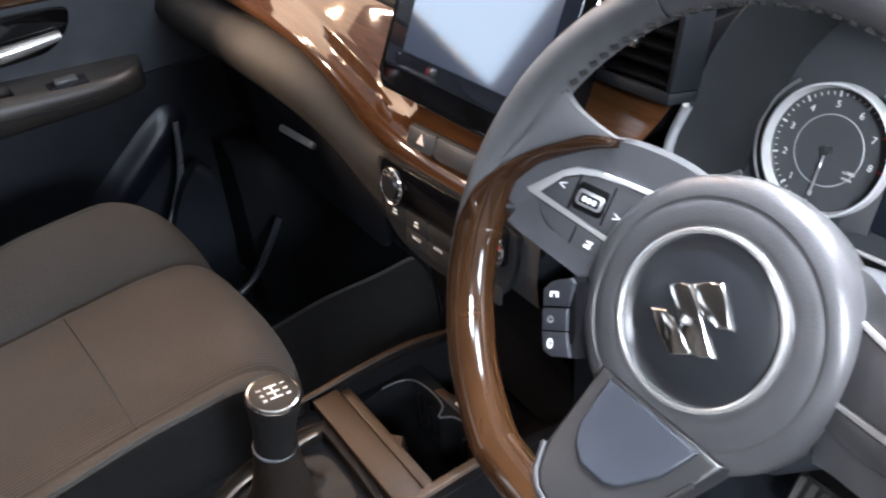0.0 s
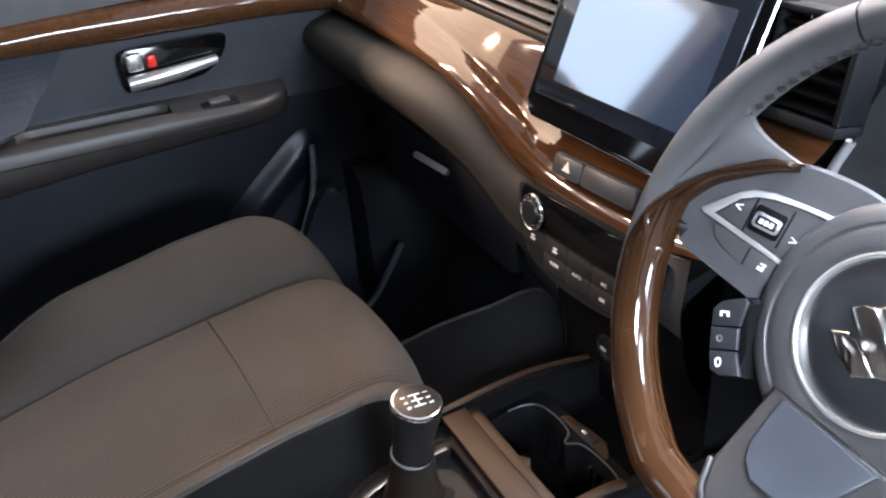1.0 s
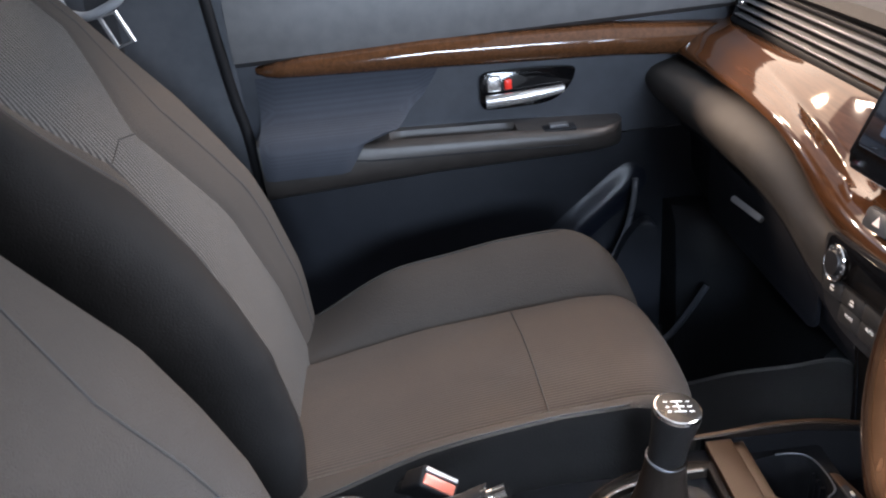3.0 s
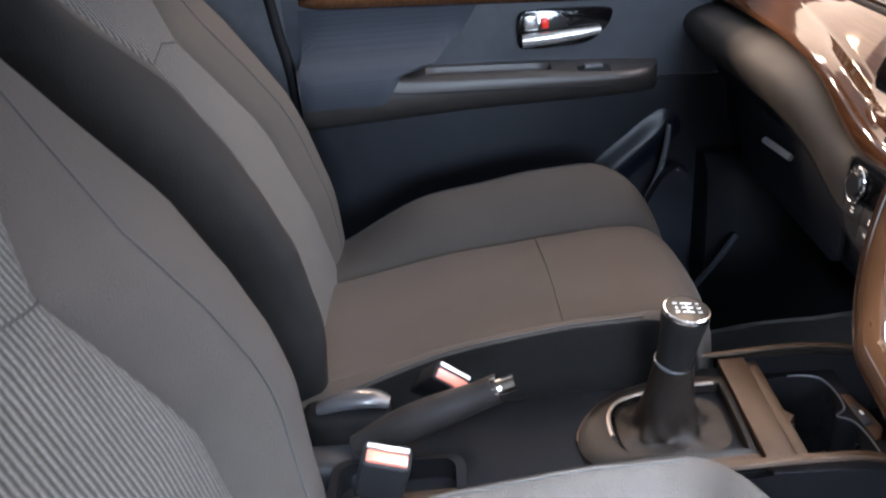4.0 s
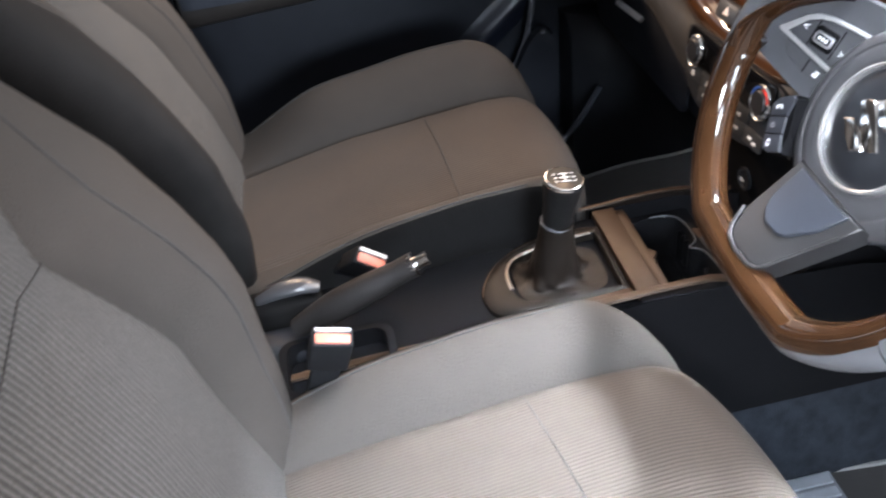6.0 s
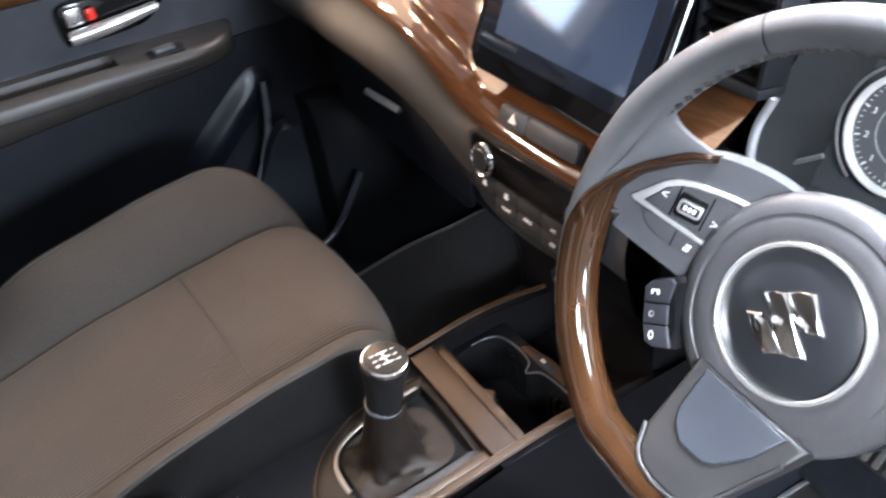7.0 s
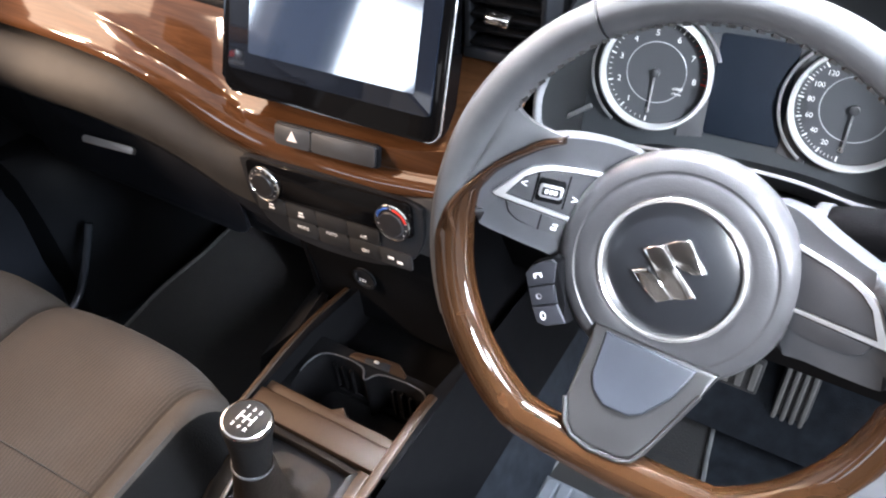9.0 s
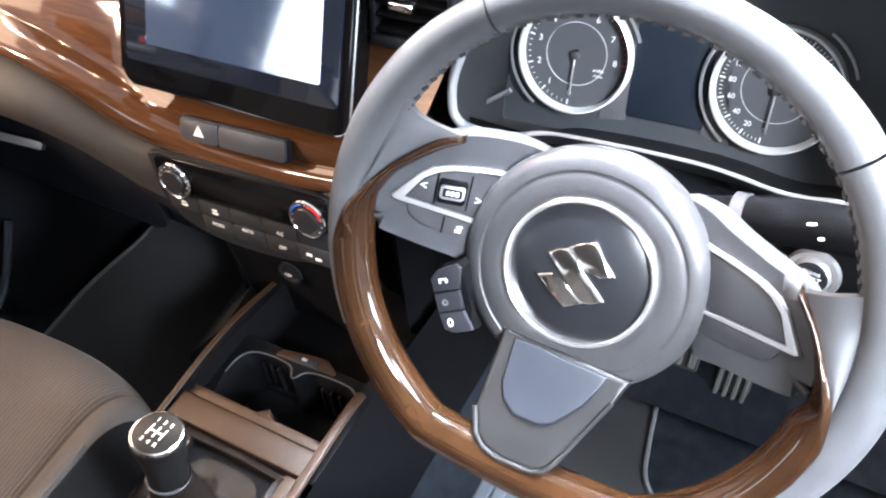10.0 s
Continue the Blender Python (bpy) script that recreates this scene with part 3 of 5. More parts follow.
# top pad towards the windscreen
for x0, x1, nx, lip in ((-0.78, 0.150, 20, True), (0.150, 0.575, 10, False), (0.575, 0.78, 6, True)):
    rows = []
    for x in np.linspace(x0, x1, nx):
        c = 0.02 * (1 - (x / 0.78) ** 2)
        r = [(x, 0.225, 0.742 + c), (x, 0.215, 0.752 + c), (x, 0.225, 0.765 + c), (x, 0.26, 0.772 + c)] if lip else [(x, 0.40, 0.70)]
        far = 0.40 + 0.16 * (1 - (x / 0.78) ** 2)
        rows.append(r + [(x, 0.36, 0.778 + c), (x, far, 0.786 + c), (x, far + 0.02, 0.74 + c), (x, far + 0.02, 0.68)])
    part("top_pad", loft(rows), M_BLACK, dash, "black grained top pad")


def vent(name, x0, x1, z0, z1, y, slats, label, tilt=18, roll=0.0, cuts=(), slat_mat=None):
    """An air vent: dark box, frame, slats and upright dividers."""
    w, h = x1 - x0, z1 - z0
    m = facing(((x0 + x1) / 2, y, (z0 + z1) / 2), tilt, roll)
    back = part(name, box((-w / 2, -h / 2, -0.035), (w / 2, h / 2, -0.030), 0, 1, m), M_BLACK, dash, label)
    for lo, hi in (((-w / 2 - 0.006, -h / 2 - 0.010, -0.03), (w / 2 + 0.006, -h / 2, 0.006)), ((-w / 2 - 0.006, h / 2, -0.03), (w / 2 + 0.006, h / 2 + 0.006, 0.006)),
                   ((-w / 2 - 0.006, -h / 2, -0.03), (-w / 2, h / 2, 0.005)), ((w / 2, -h / 2, -0.03), (w / 2 + 0.006, h / 2, 0.005))):
        part("frame", box(lo, hi, 0.002, 2, m), M_BLACK, back)
    for i in range(slats):
        v = -h / 2 + h * (i + 0.5) / slats
        part("slat", box((-w / 2, -0.0017, -0.004), (w / 2, 0.0017, 0.009), 0.0010, 1, m @ pose(0, v, -0.004, 14)), slat_mat or M_PAD, back)
    for c in cuts:
        part("divider", box((c * w - 0.003, -h / 2, -0.028), (c * w + 0.003, h / 2, -0.012), 0, 1, m), M_BLACK, back)
    return back


# the slats are black; their white reflections are put into a pale colour
v1 = vent("passenger_vent", -0.705, -0.20, 0.700, 0.752, 0.212, 4, "long passenger air vent, black slats coloured pale for their glare", 15, 0.6, (-0.36, 0.36), material("vent_slat_glare", (0.26, 0.26, 0.27), 0.4))
part("vent_tab", box((-0.69, 0.200, 0.722), (-0.676, 0.212, 0.728), 0.001), M_CHROME, v1)
v2 = vent("centre_vent", 0.104, 0.172, 0.742, 0.818, 0.195, 6, "black centre air vent", 12, 3, (), M_CONSOLE)
part("vent_tab", box((0.128, 0.172, 0.776), (0.150, 0.184, 0.783), 0.0015), M_CHROME, v2, "chrome vent tab")
# surround of the vents
part("vent_surround", box((-0.74, 0.232, 0.68), (0.150, 0.30, 0.775), 0.004), M_BLACK, dash)

# centre stack
part("stack_panel", loft([[(x, 0.135, 0.62), (x, 0.112, zb(x) + 0.0), (x, 0.106, 0.56), (x, 0.109, 0.530)] for x in np.linspace(-0.142, 0.115, 9)]), material("stack_grey_plastic", (0.034, 0.034, 0.037), 0.45, bump=0.15), dash, "dark grey centre stack face")
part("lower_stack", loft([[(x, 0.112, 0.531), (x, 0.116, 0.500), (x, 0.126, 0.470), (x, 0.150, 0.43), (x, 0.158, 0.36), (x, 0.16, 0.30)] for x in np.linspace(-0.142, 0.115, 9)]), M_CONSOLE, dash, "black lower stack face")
part("stack_side", loft([[(-0.142, 0.122, 0.60), (-0.142, 0.108, 0.56), (-0.14, 0.115, 0.50), (-0.135, 0.15, 0.43), (-0.13, 0.16, 0.30)], [(-0.15, 0.16, 0.60), (-0.15, 0.16, 0.56), (-0.15, 0.16, 0.50), (-0.15, 0.2, 0.43), (-0.15, 0.3, 0.30)]]), M_BLACK, dash)
MH = facing((-0.022, 0.103, 0.548), 8, 4.5)
out = [(-0.118, 0.046), (-0.06, 0.049), (0.0, 0.050), (0.06, 0.049), (0.112, 0.044), (0.116, 0.03), (0.112, -0.002), (0.095, -0.028), (0.06, -0.043), (0.0, -0.049), (-0.06, -0.045), (-0.098, -0.030), (-0.116, -0.004), (-0.121, 0.03)]
hv = part("climate_panel", plate([(q.x, q.y) for q in smooth_line([(a, b, 0) for a, b in out], 4, True)], 0.006, MH, 0.002), M_BLACK, dash, "climate control panel with two knobs")
part("gloss_strip", plate(rounded(0.216, 0.042, 0.008, cy=0.026), 0.0035, MH @ pose(-0.003, 0, 0.006), 0.001), M_GLOSS, hv, "piano black display strip")
M_KNOB = material("dark_glossy_knob", (0.016, 0.016, 0.018), 0.3, vary=0.02)
M_BUTTON = material("black_button", (0.016, 0.0165, 0.018), 0.5, bump=0.1)
for kx in (-0.088, 0.082):
    mk = MH @ pose(kx, 0.020, 0.0085) @ Matrix.Diagonal((0.92, 0.92, 0.8, 1))
    kn = part("knob_ring", spun([(0.0, 0.001), (0.0222, 0.001), (0.0230, 0.003), (0.0224, 0.0048), (0.0216, 0.005), (0.0205, 0.003)], mk), M_CHROME, hv, "chrome ring round a climate knob")
    part("knob_scale", spun([(0.0165, 0.0035), (0.0206, 0.0036)], mk), M_PAD, kn)
    part("knob_ticks", bars([(0.0186 * math.cos(radians(q)), 0.0186 * math.sin(radians(q)), 0.0014, 0.0014) for q in range(-40, 221, 26)], mk @ pose(0, 0, 0.0038)), M_WHITE, kn)
    part("knob", spun([(0.0160, 0.003), (0.0156, 0.0065), (0.0146, 0.0082), (0.010, 0.0088), (0.0, 0.0090)], mk), M_KNOB, kn, "dark round climate knob")
for a, b, mt in ((100, 165, M_BLUE), (15, 80, M_RED)):
    part("temperature_arc", tube([(0.0176 * math.cos(radians(q)), 0.0176 * math.sin(radians(q)), 0.0034) for q in np.linspace(a, b, 12)], 0.0011, 6, m=MH @ pose(0.082, 0.020, 0.009)), mt, hv)
marks = []
for row, y0, xs in ((0, -0.008, (-0.086, -0.044, -0.002, 0.040)), (1, -0.028, (-0.044, -0.002, 0.040, 0.078))):
    for i, kx in enumerate(xs):
        part("button", plate(rounded(0.0412, 0.0195, 0.0025), 0.0028, MH @ pose(kx, y0, 0.005), 0.0008), M_BUTTON, hv)
        if row == 0 and i < 2:
            marks += [(kx, y0 - 0.003, 0.008, 0.0022), (kx, y0 + 0.001, 0.006, 0.002)]
        elif row == 1 and i == 3:
            marks += [(kx - 0.005, y0, 0.007, 0.003), (kx + 0.006, y0 - 0.003, 0.007, 0.003)]
mm = MH @ pose(0, 0, 0.0080)
part("button_marks", bars(marks, mm), M_WHITE, hv)
for tx, px, py in (("MODE", -0.044, -0.026), ("AUTO", -0.004, -0.022), ("A/C", 0.040, -0.012), ("OFF", 0.040, -0.030)):
    lettering(tx, 0.0056, mm @ pose(px, py, 0), M_WHITE, hv)
# hazard and blank switch bar in the wood
MZ = facing((-0.028, 0.114, 0.6325), 22, 4.5)
hz = part("switch_frame", plate(rounded(0.131, 0.0245, 0.005), 0.004, MZ @ pose(0, 0, -0.004), 0.001), M_BLACK, dash)
for hx, hw in ((-0.040, 0.046), (0.0235, 0.078)):
    part("switch", plate(rounded(hw, 0.0212, 0.003), 0.0035, MZ @ pose(hx, 0, 0.0), 0.0015), M_SPOKE, hz, "grey dash switch")
tri = [Vector((0.0074 * math.sin(radians(a)), 0.0074 * math.cos(radians(a)) - 0.001, 0)) for a in (0, 120, 240)]
part("hazard_mark", plate([(q.x, q.y) for q in tri], 0.0006, MZ @ pose(-0.040, 0.0, 0.0035), 0), material("pale_red_print", (0.85, 0.72, 0.68), 0.5), hz)
# 12 V socket below the climate panel
so = part("socket", spun([(0.0, 0.001), (0.012, 0.001), (0.0125, 0.004), (0.0155, 0.004), (0.016, 0.0)], facing((-0.043, 0.152, 0.392), 0)), M_BLACK, dash, "black socket cover")
part("socket_rim", spun([(0.0155, 0.0035), (0.0165, 0.0045), (0.0175, 0.0035)], facing((-0.043, 0.152, 0.392), 0)), M_CONSOLE, so)
lettering("12V", 0.007, facing((-0.043, 0.146, 0.392), 0), M_WHITE, so)

# ---- touch screen ----
MS = facing((-0.033, 0.166, 0.748), 25, 2.5)
scr = thing("touch_screen", (-0.042, 0.18, 0.66), "glossy black infotainment screen standing proud of the dash", "screen")
part("housing", plate(rounded(0.262, 0.19, 0.014, 6), 0.03, MS @ pose(0, 0, -0.022), 0.004, 3), M_GLOSS, scr, "piano black housing")
# bright line in place of highlights along the housing's black edges
part("edge_glint", tube([(x, y, 0.003) for x, y in rounded(0.2625, 0.1905, 0.014, 6)], 0.0014, 6, True, m=MS), M_RING, scr, "thin bright line drawn for the edge highlights")
part("glass", plate(rounded(0.244, 0.150, 0.006, 4, cy=0.004), 0.002, MS @ pose(0, 0, 0.008), 0.0006), M_SCREEN, scr, "dark reflecting screen glass")
part("display", plate(rounded(0.198, 0.112, 0.002, 2), 0.0006, MS @ pose(0.004, 0.004, 0.010), 0), M_DISPLAY, scr, "unlit display reflecting the hall")
part("stand", box((-0.09, -0.05, -0.07), (0.09, 0.05, -0.02), 0.006, 2, MS), M_BLACK, scr)
# ---- instrument cluster ----
clus = thing("instrument_cluster", (0.33, 0.32, 0.6), "instrument cluster with two chrome-ringed dials", "gauges")
MC = facing((0.328, 0.319, 0.6886), 20, 3.4)
part("backing", plate(rounded(0.44, 0.25, 0.04, 6, cy=0.035), 0.004, MC @ pose(0.02, 0, -0.013), 0.001), M_CLEARGREY, clus, "dark grey cluster face")
part("trip_display", plate(rounded(0.072, 0.098, 0.003, 2, cx=0.0, cy=-0.012), 0.003, MC @ pose(0, 0, -0.008), 0.0008), material("trip_display_glass", (0.010, 0.014, 0.021), 0.4, spec=0.15, vary=0.02), clus, "dark trip display")
part("display_bezel", plate([(-0.062, -0.070), (-0.036, -0.066), (-0.034, 0.036), (-0.048, 0.034)], 0.002, MC @ pose(0, 0, -0.008), 0.0005), M_GREYPLASTIC, clus)
part("display_bezel", plate([(0.062, -0.070), (0.048, 0.034), (0.034, 0.036), (0.036, -0.066)], 0.002, MC @ pose(0, 0, -0.008), 0.0005), M_GREYPLASTIC, clus)
for cx, start, nums, step, ndl in ((-0.0915, 266, "012345678", 33.8, 268), (0.0925, 264.7, ("0", "20", "40", "60", "80", "100", "120", "140", "160", "180", "200", "220"), 22.2, 268)):
    md = MC @ pose(cx, -0.0115, 0)
    dial = part("dial", spun([(0.0, -0.006), (0.050, -0.006), (0.052, -0.004)], md), M_DIAL, clus, "dark round dial with white numerals")
    part("dial_ring", spun([(0.0512, -0.006), (0.0522, 0.002), (0.0538, 0.0055), (0.0556, 0.0045), (0.0565, -0.008)], md, 64), M_DIALRING, dial, "bright silver dial ring")
    part("inner_ring", spun([(0.0295, -0.0058), (0.0300, -0.0054), (0.0305, -0.0058)], md, 64), M_TRIMGREY, dial)
    part("outer_arc", tube([(0.064 * math.cos(radians(a)), 0.064 * math.sin(radians(a)), 0.0) for a in np.linspace(130, 236, 24)], 0.0016, 6, m=md), M_SATIN, dial)
    part("outer_arc", tube([(0.064 * math.cos(radians(a)), 0.064 * math.sin(radians(a)), 0.0) for a in np.linspace(20, 60, 14)], 0.0016, 6, m=md), M_SATIN, dial)
    tick, hot = bmesh.new(), bmesh.new()
    for k in range((len(nums) - 1) * 5 + 1):
        a = radians(start - step * k / 5)
        ln = 0.005 if k % 5 == 0 else 0.0025
        bmesh.ops.create_cube(hot if len(nums) < 10 and k > 32 else tick, size=1, matrix=md @ Matrix.Translation((0.0475 * math.cos(a), 0.0475 * math.sin(a), -0.0055)) @ pose(0, 0, 0, 0, 0, math.degrees(a)) @ Matrix.Diagonal((ln, 0.0014 if k % 5 == 0 else 0.0005, 0.0006, 1)))
    part("scale", tick, M_WHITE, dial, smooth=False)
    if len(nums) < 10:
        part("red_zone", hot, M_RED, dial, "red zone marks", smooth=False)
    else:
        hot.free()
    for k, s in enumerate(nums):
        a = radians(start - step * k)
        lettering(s, 0.0082 if len(nums) < 10 else 0.0066, md @ pose(0.0385 * math.cos(a), 0.0385 * math.sin(a), -0.0055), M_WHITE, dial, "numeral")
    part("needle", box((0.004, -0.0009, -0.003), (0.040, 0.0009, -0.0015), 0.0004, 1, md @ pose(0, 0, 0, 0, 0, ndl)), M_SATIN, dial)
    part("needle_cap", spun([(0.0042, -0.006), (0.0042, -0.0012), (0.003, -0.0005), (0, -0.0005)], md, 24), M_PAD, dial)
lettering("x1000", 0.0042, MC @ pose(-0.068, -0.024, -0.0055), M_WHITE, clus, "lettering")
lettering("r/min", 0.0042, MC @ pose(-0.068, -0.029, -0.0055), M_WHITE, clus, "lettering")
part("reset_stem", tube([(-0.1765, -0.0718, 0.030), (-0.1406, -0.0471, 0.030)], 0.0024, 10, m=MC), M_SATIN, clus, "thin trip reset stem")
# hood over the dials: a deep bowl that opens towards the driver; its lower edge bows up over the column
MR = facing((0.325, 0.212, 0.705), 8, 0)
edge = [(0.232, -0.024, 0), (0.205, -0.026, 0), (0.171, -0.027, 0), (0.130, -0.033, 0), (0.061, -0.028, 0), (-0.0567, -0.0372, 0), (-0.095, -0.050, 0), (-0.1224, -0.0566, 0), (-0.1464, -0.0562, 0), (-0.1567, -0.050, 0), (-0.161, -0.038, 0), (-0.1607, -0.012, 0), (-0.152, 0.018, 0)]
rim = smooth_line(edge + [(-0.138, 0.075, 0), (-0.10, 0.130, 0), (-0.04, 0.160, 0), (0.05, 0.168, 0), (0.15, 0.150, 0), (0.215, 0.10, 0), (0.236, 0.03, 0)], 5, True)
inner = [MC @ Vector((p.x * 0.985 - 0.003, (p.y * 0.93 - 0.012) if p.y > 0 else -0.012 + p.y * 3.6 if p.y > -0.02 else -0.090, -0.010)) for p in rim]
front = [MR @ p for p in rim]
lipo = [MR @ Vector((p.x * 1.02, p.y * 1.03 - 0.002, -0.003)) for p in rim]
outr = [MR @ Vector((p.x * 1.035, p.y * 1.05 - (0.006 if p.y > 0 else 0.022), -0.03)) for p in rim]
outq = [MR @ Vector((p.x * 1.0, p.y * 0.9 - (0.02 if p.y > 0 else 0.13), -0.30)) for p in rim]
part("bowl", loft([inner] + [[a.lerp(b, k) - Vector((0, 0, (0.016 * math.sin(math.pi * k) if p.y < -0.02 else 0))) for a, b, p in zip(inner, front, rim)] for k in (0.15, 0.3, 0.5, 0.7, 0.9)] + [front], closed=True), M_HOOD, clus, "dark grey bowl round the dials")
part("hood", loft([front, lipo, outr, outq], closed=True), M_BLACK, clus, "black hood over the dials")
part("hood_edge", tube([MR @ Vector((p.x * 1.006, p.y * 1.006, 0.001)) for p in smooth_line(edge, 8)], lambda k: 0.0018 + 0.0026 * min(1, max(0, (k - 0.42) / 0.15)), 10), material("silver_paint", (0.42, 0.43, 0.45), 0.3, metal=0.35), clus, "silver edge along the hood")
# lower driver's dash and right side of the dash
bm = loft([[(x, 0.232, 0.636), (x, 0.224, 0.62), (x, 0.215, 0.56), (x, 0.22, 0.48), (x, 0.25, 0.40), (x, 0.36, 0.36), (x, 0.7, 0.38)] for x in np.linspace(0.112, 0.79, 14)])
part("driver_panel", bm, M_CONSOLE, dash, "black knee panel under the wheel")
bm = loft([[(x, 0.36, 0.80), (x, 0.225, 0.78), (x, 0.20, 0.74), (x, 0.205, 0.70), (x, 0.235, 0.655)] for x in np.linspace(0.55, 0.79, 6)])
part("driver_wood", bm, M_WOOD, dash, "walnut trim at the driver's side")
bm = loft([[(0.112, 0.30, z), (0.112, 0.16, z)] for z in (0.30, 0.45, 0.66)], thick=0.004)
part("stack_side", bm, M_CONSOLE, dash)
# start button
MB = facing((0.496, 0.203, 0.600), 14, 0, -8)
st = part("start_button", spun([(0.0, 0.008), (0.0145, 0.008), (0.016, 0.006), (0.0165, 0.002), (0.0175, 0.004), (0.0215, 0.005), (0.023, 0.0)], MB), M_SATIN, dash, "round engine start button with silver ring")
part("button_cap", spun([(0.0, 0.0095), (0.013, 0.0092), (0.0148, 0.0075), (0.015, 0.004)], MB), M_BLACK, st)
for tx, dy, sz in (("ENGINE", 0.0058, 0.0040), ("START", 0.0003, 0.0062), ("STOP", -0.0058, 0.0062)):
    lettering(tx, sz, MB @ pose(0, dy, 0.0097), M_WHITE, st)

# ---- steering column, stalk ----
col = thing("steering_column", (0.363, 0.12, 0.66), "black steering column shroud with stalks", "column")
mcol = pose(0.363, -0.003, 0.75, -26)
rows = []
for d, w, h in ((0.045, 0.046, 0.036), (0.08, 0.058, 0.044), (0.16, 0.064, 0.050), (0.30, 0.06, 0.05)):
    rows.append([mcol @ Vector((w * math.copysign(abs(math.cos(a)) ** 0.6, math.cos(a)), d, -0.048 + h * math.copysign(abs(math.sin(a)) ** 0.6, math.sin(a)))) for a in np.linspace(0, 2 * math.pi, 25)[:-1]])
part("shroud", loft(rows, closed=True, cap=True), M_BLACK, col, "black shroud")
sk = part("stalk", tube(smooth_line([(0.405, 0.145, 0.690), (0.440, 0.142, 0.699), (0.480, 0.137, 0.712), (0.560, 0.125, 0.737)], 5), lambda k: 0.010 + 0.007 * min(1, k * 2.2), 14), M_CONSOLE, col, "brown-black lamp stalk")
part("stalk_collar", tube([(0.430, 0.1435, 0.696), (0.439, 0.1425, 0.6985)], 0.0168, 18), M_GREYPLASTIC, sk)
part("stalk_marks", bars([(0.0, 0.004, 0.006, 0.0018), (0.011, 0.004, 0.003, 0.003), (0.006, -0.006, 0.004, 0.002)], facing((0.482, 0.1215, 0.7225), 42, 17)), M_WHITE, sk)
part("stalk", tube([mcol @ Vector(p) for p in smooth_line([(-0.05, 0.10, 0.01), (-0.10, 0.095, 0.008), (-0.15, 0.09, 0.004)], 5)], lambda k: 0.009 + 0.005 * k, 14), M_BLACK, col)

# ---- steering wheel ----
wheel = thing("steering_wheel", (0.363, -0.003, 0.75), "flat-bottomed steering wheel in grey leather and walnut", "steering wheel")
MW = facing((0.363, -0.003, 0.75), 26, -3)
RW = 0.164


def rim_at(a):
    """The rim's middle line at an angle; flattened at the bottom."""
    r = RW + 0.0035 * max(0, math.sin(a)) ** 2
    x, y = r * math.cos(a), r * math.sin(a)
    if y < -0.146:
        y = -0.146 - (-(y) - 0.146) * 0.25
    return Vector((x + 0.0065, y, 0.008))


def rim_piece(a0, a1, n, shape):
    """Part of the rim between two angles; shape(angle) gives (outward, front) offsets."""
    rows = []
    for i in range(n + 1):
        d = a0 + (a1 - a0) * i / n
        a = radians(d)
        c = rim_at(a)
        o = (rim_at(a + 0.01) - rim_at(a - 0.01)).normalized().cross(Vector((0, 0, 1)))
        rows.append([MW @ (c + o * u + Vector((0, 0, v))) for u, v in shape(d)])
    return loft(rows, closed=True, cap=True)


def rim_size(d):
    """The rim is slimmer at the top than at the grips."""
    return lerp([(0, 0.85), (34, 0.87), (70, 1.04), (180, 1.06)], abs((d - 90 + 180) % 360 - 180))


def ring_shape(k):
    return lambda d: [(0.0148 * k * rim_size(d) * math.cos(a), 0.0140 * k * rim_size(d) * math.sin(a)) for a in np.linspace(0, 2 * math.pi, 23)[:-1]]


def inlay_shape(d):
    """The walnut covers only the inner face beside the spokes, and most of the front lower down."""
    away = abs((d - 270 + 180) % 360 - 180)
    start = lerp([(0, 50), (40, 54), (60, 62), (80, 72)], away)
    stop = lerp([(0, 215), (70, 210), (80, 200)], away)
    arc = [(0.0160 * math.cos(a) - 0.0005, 0.0156 * math.sin(a)) for a in np.linspace(radians(start), radians(stop), 14)]
    return arc + [(0.011 * math.cos(radians(stop)), 0.011 * math.sin(radians(stop))), (0.011 * math.cos(radians(start)), 0.011 * math.sin(radians(start)))]


rimo = part("rim", rim_piece(46, 124, 40, ring_shape(1.0)), M_GREYLEATHER, wheel, "grey leather rim top with stitched seams")
for a0, a1 in ((124.6, 212), (-32, 45.4)):
    part("rim_side", rim_piece(a0, a1, 50, ring_shape(1.0)), M_GREYLEATHER, wheel, "padded grey leather rim side")
part("rim_back", rim_piece(212.6, 327.4, 60, ring_shape(0.94)), M_GREYLEATHER, wheel, "grey rear of the lower rim")
# the walnut runs from the lower rim in tongues along the top of each side spoke, beside leather thumb rests
TONGUE = ((-0.0970, 0.0490, -0.098, 0.0545, -0.012, -0.010, -0.011), (-0.1085, 0.0425, -0.110, 0.0500, -0.007, -0.003, -0.003), (-0.1215, 0.0315, -0.1215, 0.0405, -0.002, 0.005, 0.003), (-0.1325, 0.0205, -0.1325, 0.0295, 0.003, 0.011, 0.010),
          (-0.1395, 0.0075, -0.1420, 0.0165, 0.007, 0.017, 0.017), (-0.1445, -0.0055, -0.1510, 0.0020, 0.0095, 0.0205, 0.0215), (-0.1455, -0.0175, -0.1570, -0.0110, 0.008, 0.0225, 0.0222))


def inlay_row(d):
    c = rim_at(radians(d))
    o = (rim_at(radians(d) + 0.01) - rim_at(radians(d) - 0.01)).normalized().cross(Vector((0, 0, 1)))
    return [c + o * u + Vector((0, 0, v)) for u, v in inlay_shape(d)]


def shift(d):
    """The walnut sits nearer the spoke on the right side than on the left."""
    return lerp([(191, 0.0015), (205, 0.004), (240, 0.011), (270, 0.013)], d)


